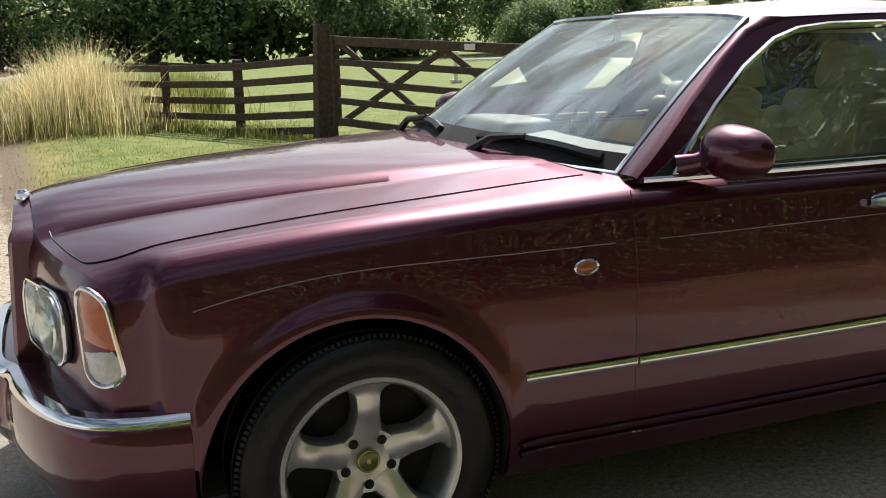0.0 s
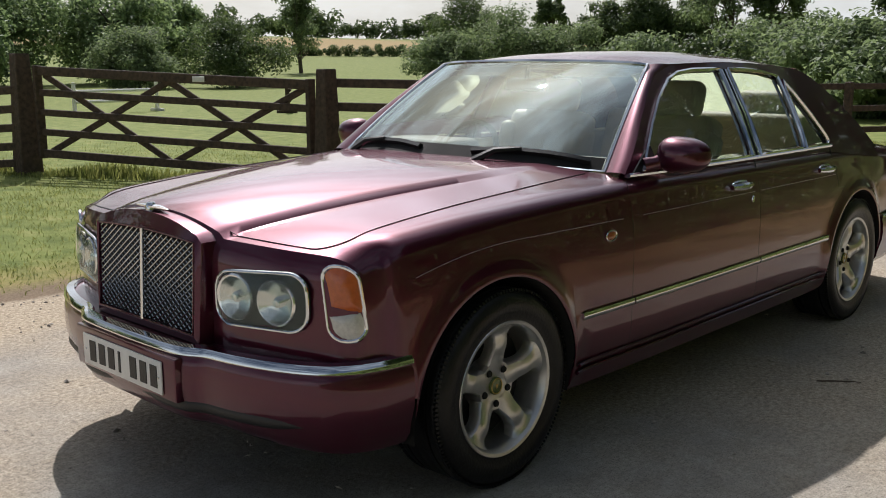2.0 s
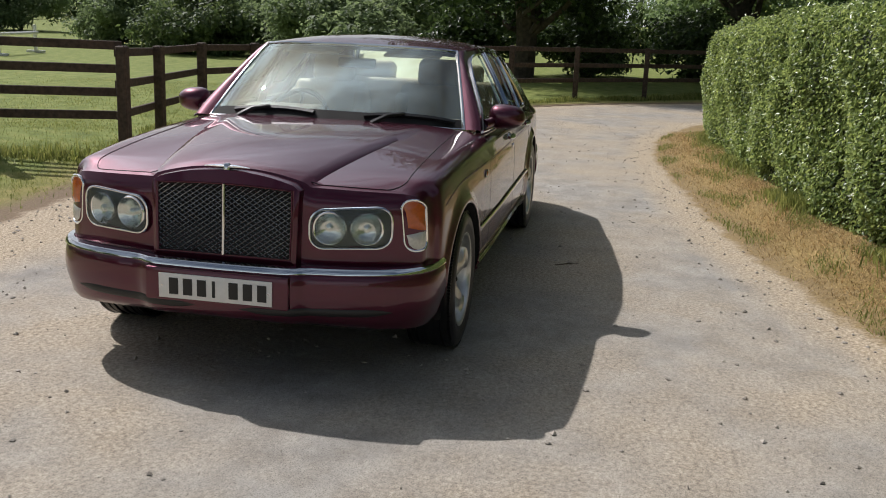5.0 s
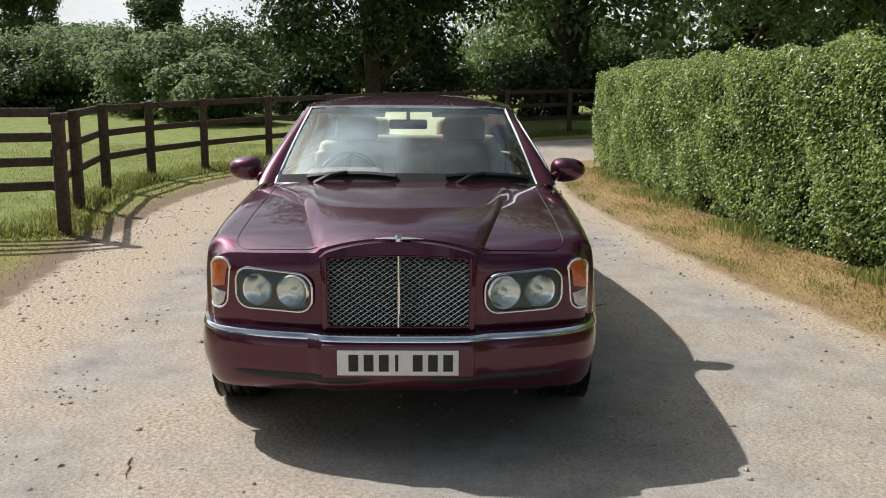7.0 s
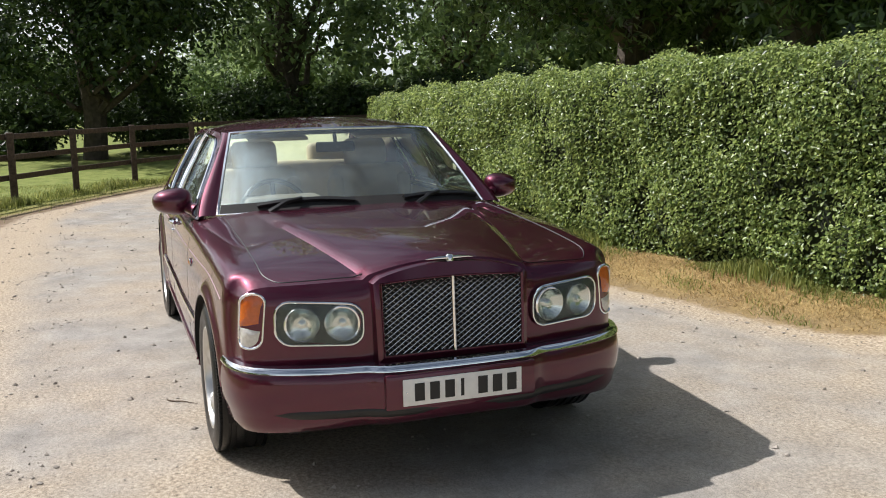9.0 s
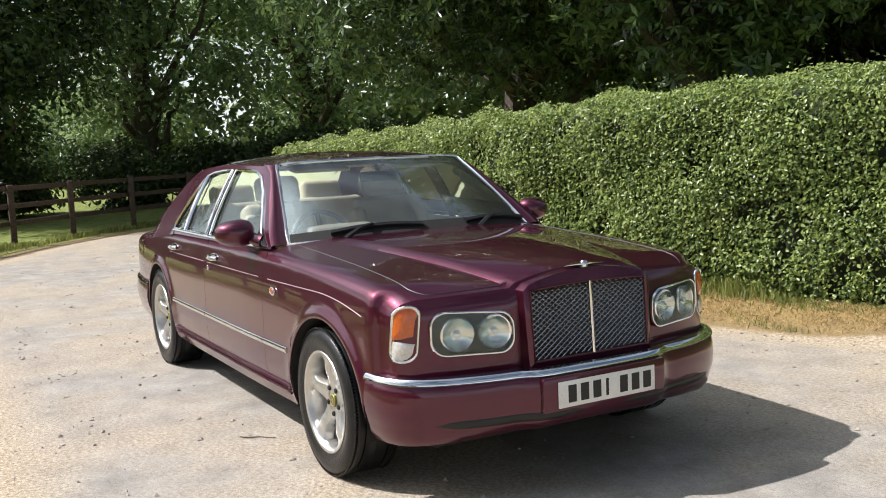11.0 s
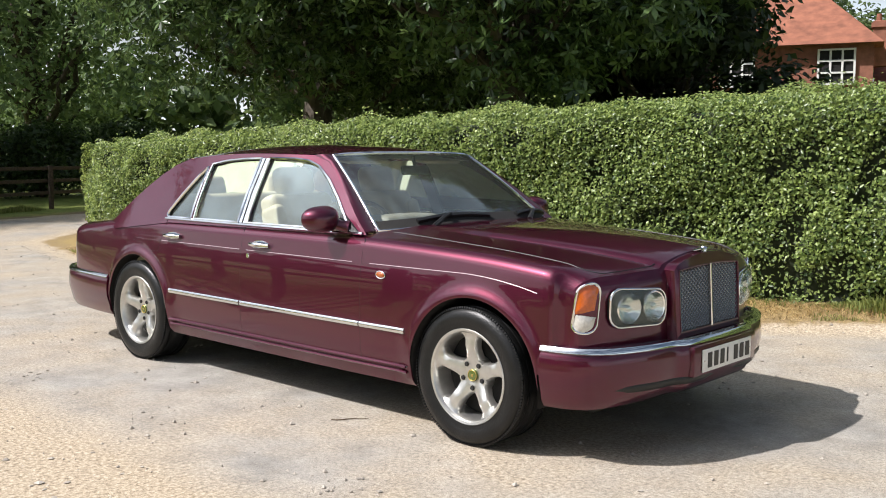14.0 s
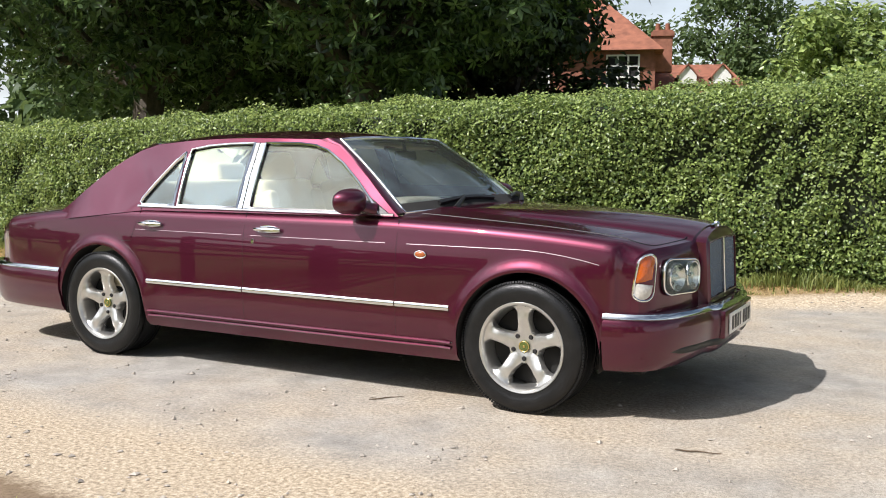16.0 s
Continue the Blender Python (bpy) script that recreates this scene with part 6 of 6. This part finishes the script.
seg = np.r_[0, np.cumsum([math.dist(a, b) for a, b in zip(run, run[1:])])]
s = grng.uniform(0, seg[-1] * 0.85, n)
fx_, fy_ = np.interp(s, seg, [p[0] for p in run]) + grng.normal(0, 0.16, n), np.interp(s, seg, [p[1] for p in run]) + grng.normal(0, 0.16, n)
ok = inside_distance(fx_, fy_, PAVED_POLY) < -0.1
fx_, fy_ = fx_[ok], fy_[ok]
tagged(blade_mesh("fence_weeds", fx_, fy_, grng.uniform(0.05, 0.22, len(fx_)) * (0.2 + 0.9 * patchy(fx_ * 1.5, fy_ * 1.5)), 0.016, GRASS, 6, 0.45), "nettles and long grass along the fence foot", "grass", kind="stuff")
# tall dry grass beside the timber fence
n = 10000
tx, ty = grng.normal(0.35, 0.62, n), grng.normal(-11.65, 0.55, n)
tuft = 0.55 + 0.45 * patchy(tx, ty, 2.4)
fade = np.exp(-(((tx - 0.35) / 1.5) ** 2))
tagged(blade_mesh("tall_grass", tx, ty, grng.uniform(0.6, 1.65, n) * tuft * fade, 0.008, TALLSTRAW, 8, 0.38), "tall pale dry grass clump beside the fence", "grass", kind="stuff")
n = 3500
tx, ty = grng.normal(0.8, 1.1, n), grng.normal(-11.8, 0.7, n)
tagged(blade_mesh("green_tuft", tx, ty, grng.uniform(0.2, 0.75, n), 0.014, GRASS, 18, 0.4), "green undergrowth among the tall dry grass", "grass", kind="stuff")
n = 22000
tx, ty = grng.uniform(-2.0, 6.0, n), grng.uniform(-17, -12.6, n)
tagged(blade_mesh("meadow_grass", tx, ty, grng.uniform(0.25, 0.8, n), 0.02, GRASS, 9, 0.35), "long green meadow grass behind the yard", "grass", kind="stuff")


def build_stones():
    rng = np.random.default_rng(31)
    n = 90000
    x, y = rng.uniform(-12, 6, n), rng.uniform(-7.5, 5, n)
    d = inside_distance(x, y, PAVED_POLY)
    clump = np.clip(2.4 * (patchy(x * 1.3, y * 1.3, 1.7) * patchy(x + 3.1, y - 1.7, 3.9) - 0.22), 0, 1)
    w = np.clip(0.05 + clump * (0.25 + 0.75 * sstep(-y, 0.4, 2.0)) + 0.4 * (1 - sstep(d, 0.1, 0.8)), 0, 1)
    keep = (d > 0.02) & (rng.random(n) < w)
    x, y = x[keep], y[keep]
    n = len(x)
    r = 0.0028 + 0.014 * rng.random(n) ** 4.5
    ox = np.array([(1, 0, 0), (0, 1, 0), (-1, 0, 0), (0, -1, 0), (0, 0, 0.55), (0, 0, -0.6)], float)
    v = ox[None] * (1 + 0.35 * rng.normal(size=(n, 6, 1))) * r[:, None, None]
    ang = rng.uniform(0, 6.28, n)
    c, s = np.cos(ang)[:, None], np.sin(ang)[:, None]
    v = np.stack([v[..., 0] * c - v[..., 1] * s, v[..., 0] * s + v[..., 1] * c, v[..., 2]], -1)
    v += np.stack([x, y, ground_height(x, y) + r * 0.28], 1)[:, None]
    f = np.array([(0, 1, 4), (1, 2, 4), (2, 3, 4), (3, 0, 4), (1, 0, 5), (2, 1, 5), (3, 2, 5), (0, 3, 5)])
    ob = mesh_object("gravel", v.reshape(-1, 3).tolist(), (np.arange(n)[:, None, None] * 6 + f).reshape(-1, 3).tolist(), STONE, smooth=False)
    tagged(ob, "loose pale gravel stones on the lane", "gravel", kind="stuff")


build_stones()
TWIG = plain("dry twig", (0.10, 0.07, 0.045), 0.9, 0, 0.3, 40)
for x, y, a in ((-0.79, -1.02, 0.9), (-1.9, 1.35, 2.2), (0.95, -1.15, 0.2)):
    pts = [(x + 0.20 * (k / 6 - 0.5) * math.cos(a) + 0.006 * math.sin(k * 1.3), y + 0.20 * (k / 6 - 0.5) * math.sin(a) + 0.006 * math.cos(k * 1.9), 0.006) for k in range(7)]
    tagged(part("twig", tube_bm(pts, [0.003, 0.004, 0.004, 0.0035, 0.003, 0.0025, 0.0015], 5), TWIG), "small dry twig lying on the lane", "twig")


# ---- practice jumps in the paddock ----
def show_jump(x, y, turn, mat):
    jump = thing("practice_jump", "small wooden practice jump standing in the paddock", "jump", (x, y, float(ground_height(x, y))), "jumps in the paddock")
    jump.rotation_euler = (0, 0, turn)
    for s in (-1.4, 1.4):
        part("stand", box_bm((0.09, 0.09, 0.9), (s, 0, 0.45), None, 0.01), mat, jump, smooth=False)
        part("foot", box_bm((0.09, 0.6, 0.08), (s, 0, 0.04), None, 0.01), mat, jump, smooth=False)
    for z in (0.35, 0.65):
        part("pole", tube_bm([(-1.4, 0.08, z), (1.4, 0.08, z)], 0.05, 8), mat, jump)


for x, y, a, mat in ((-19.0, -16.0, 0.5, WHITEWOOD), (-23.5, -17.5, 0.2, WHITEWOOD), (-16.0, -21.0, 0.9, FENCEWOOD), (-12.0, -24.0, 0.1, WHITEWOOD)):
    show_jump(x, y, a, mat)
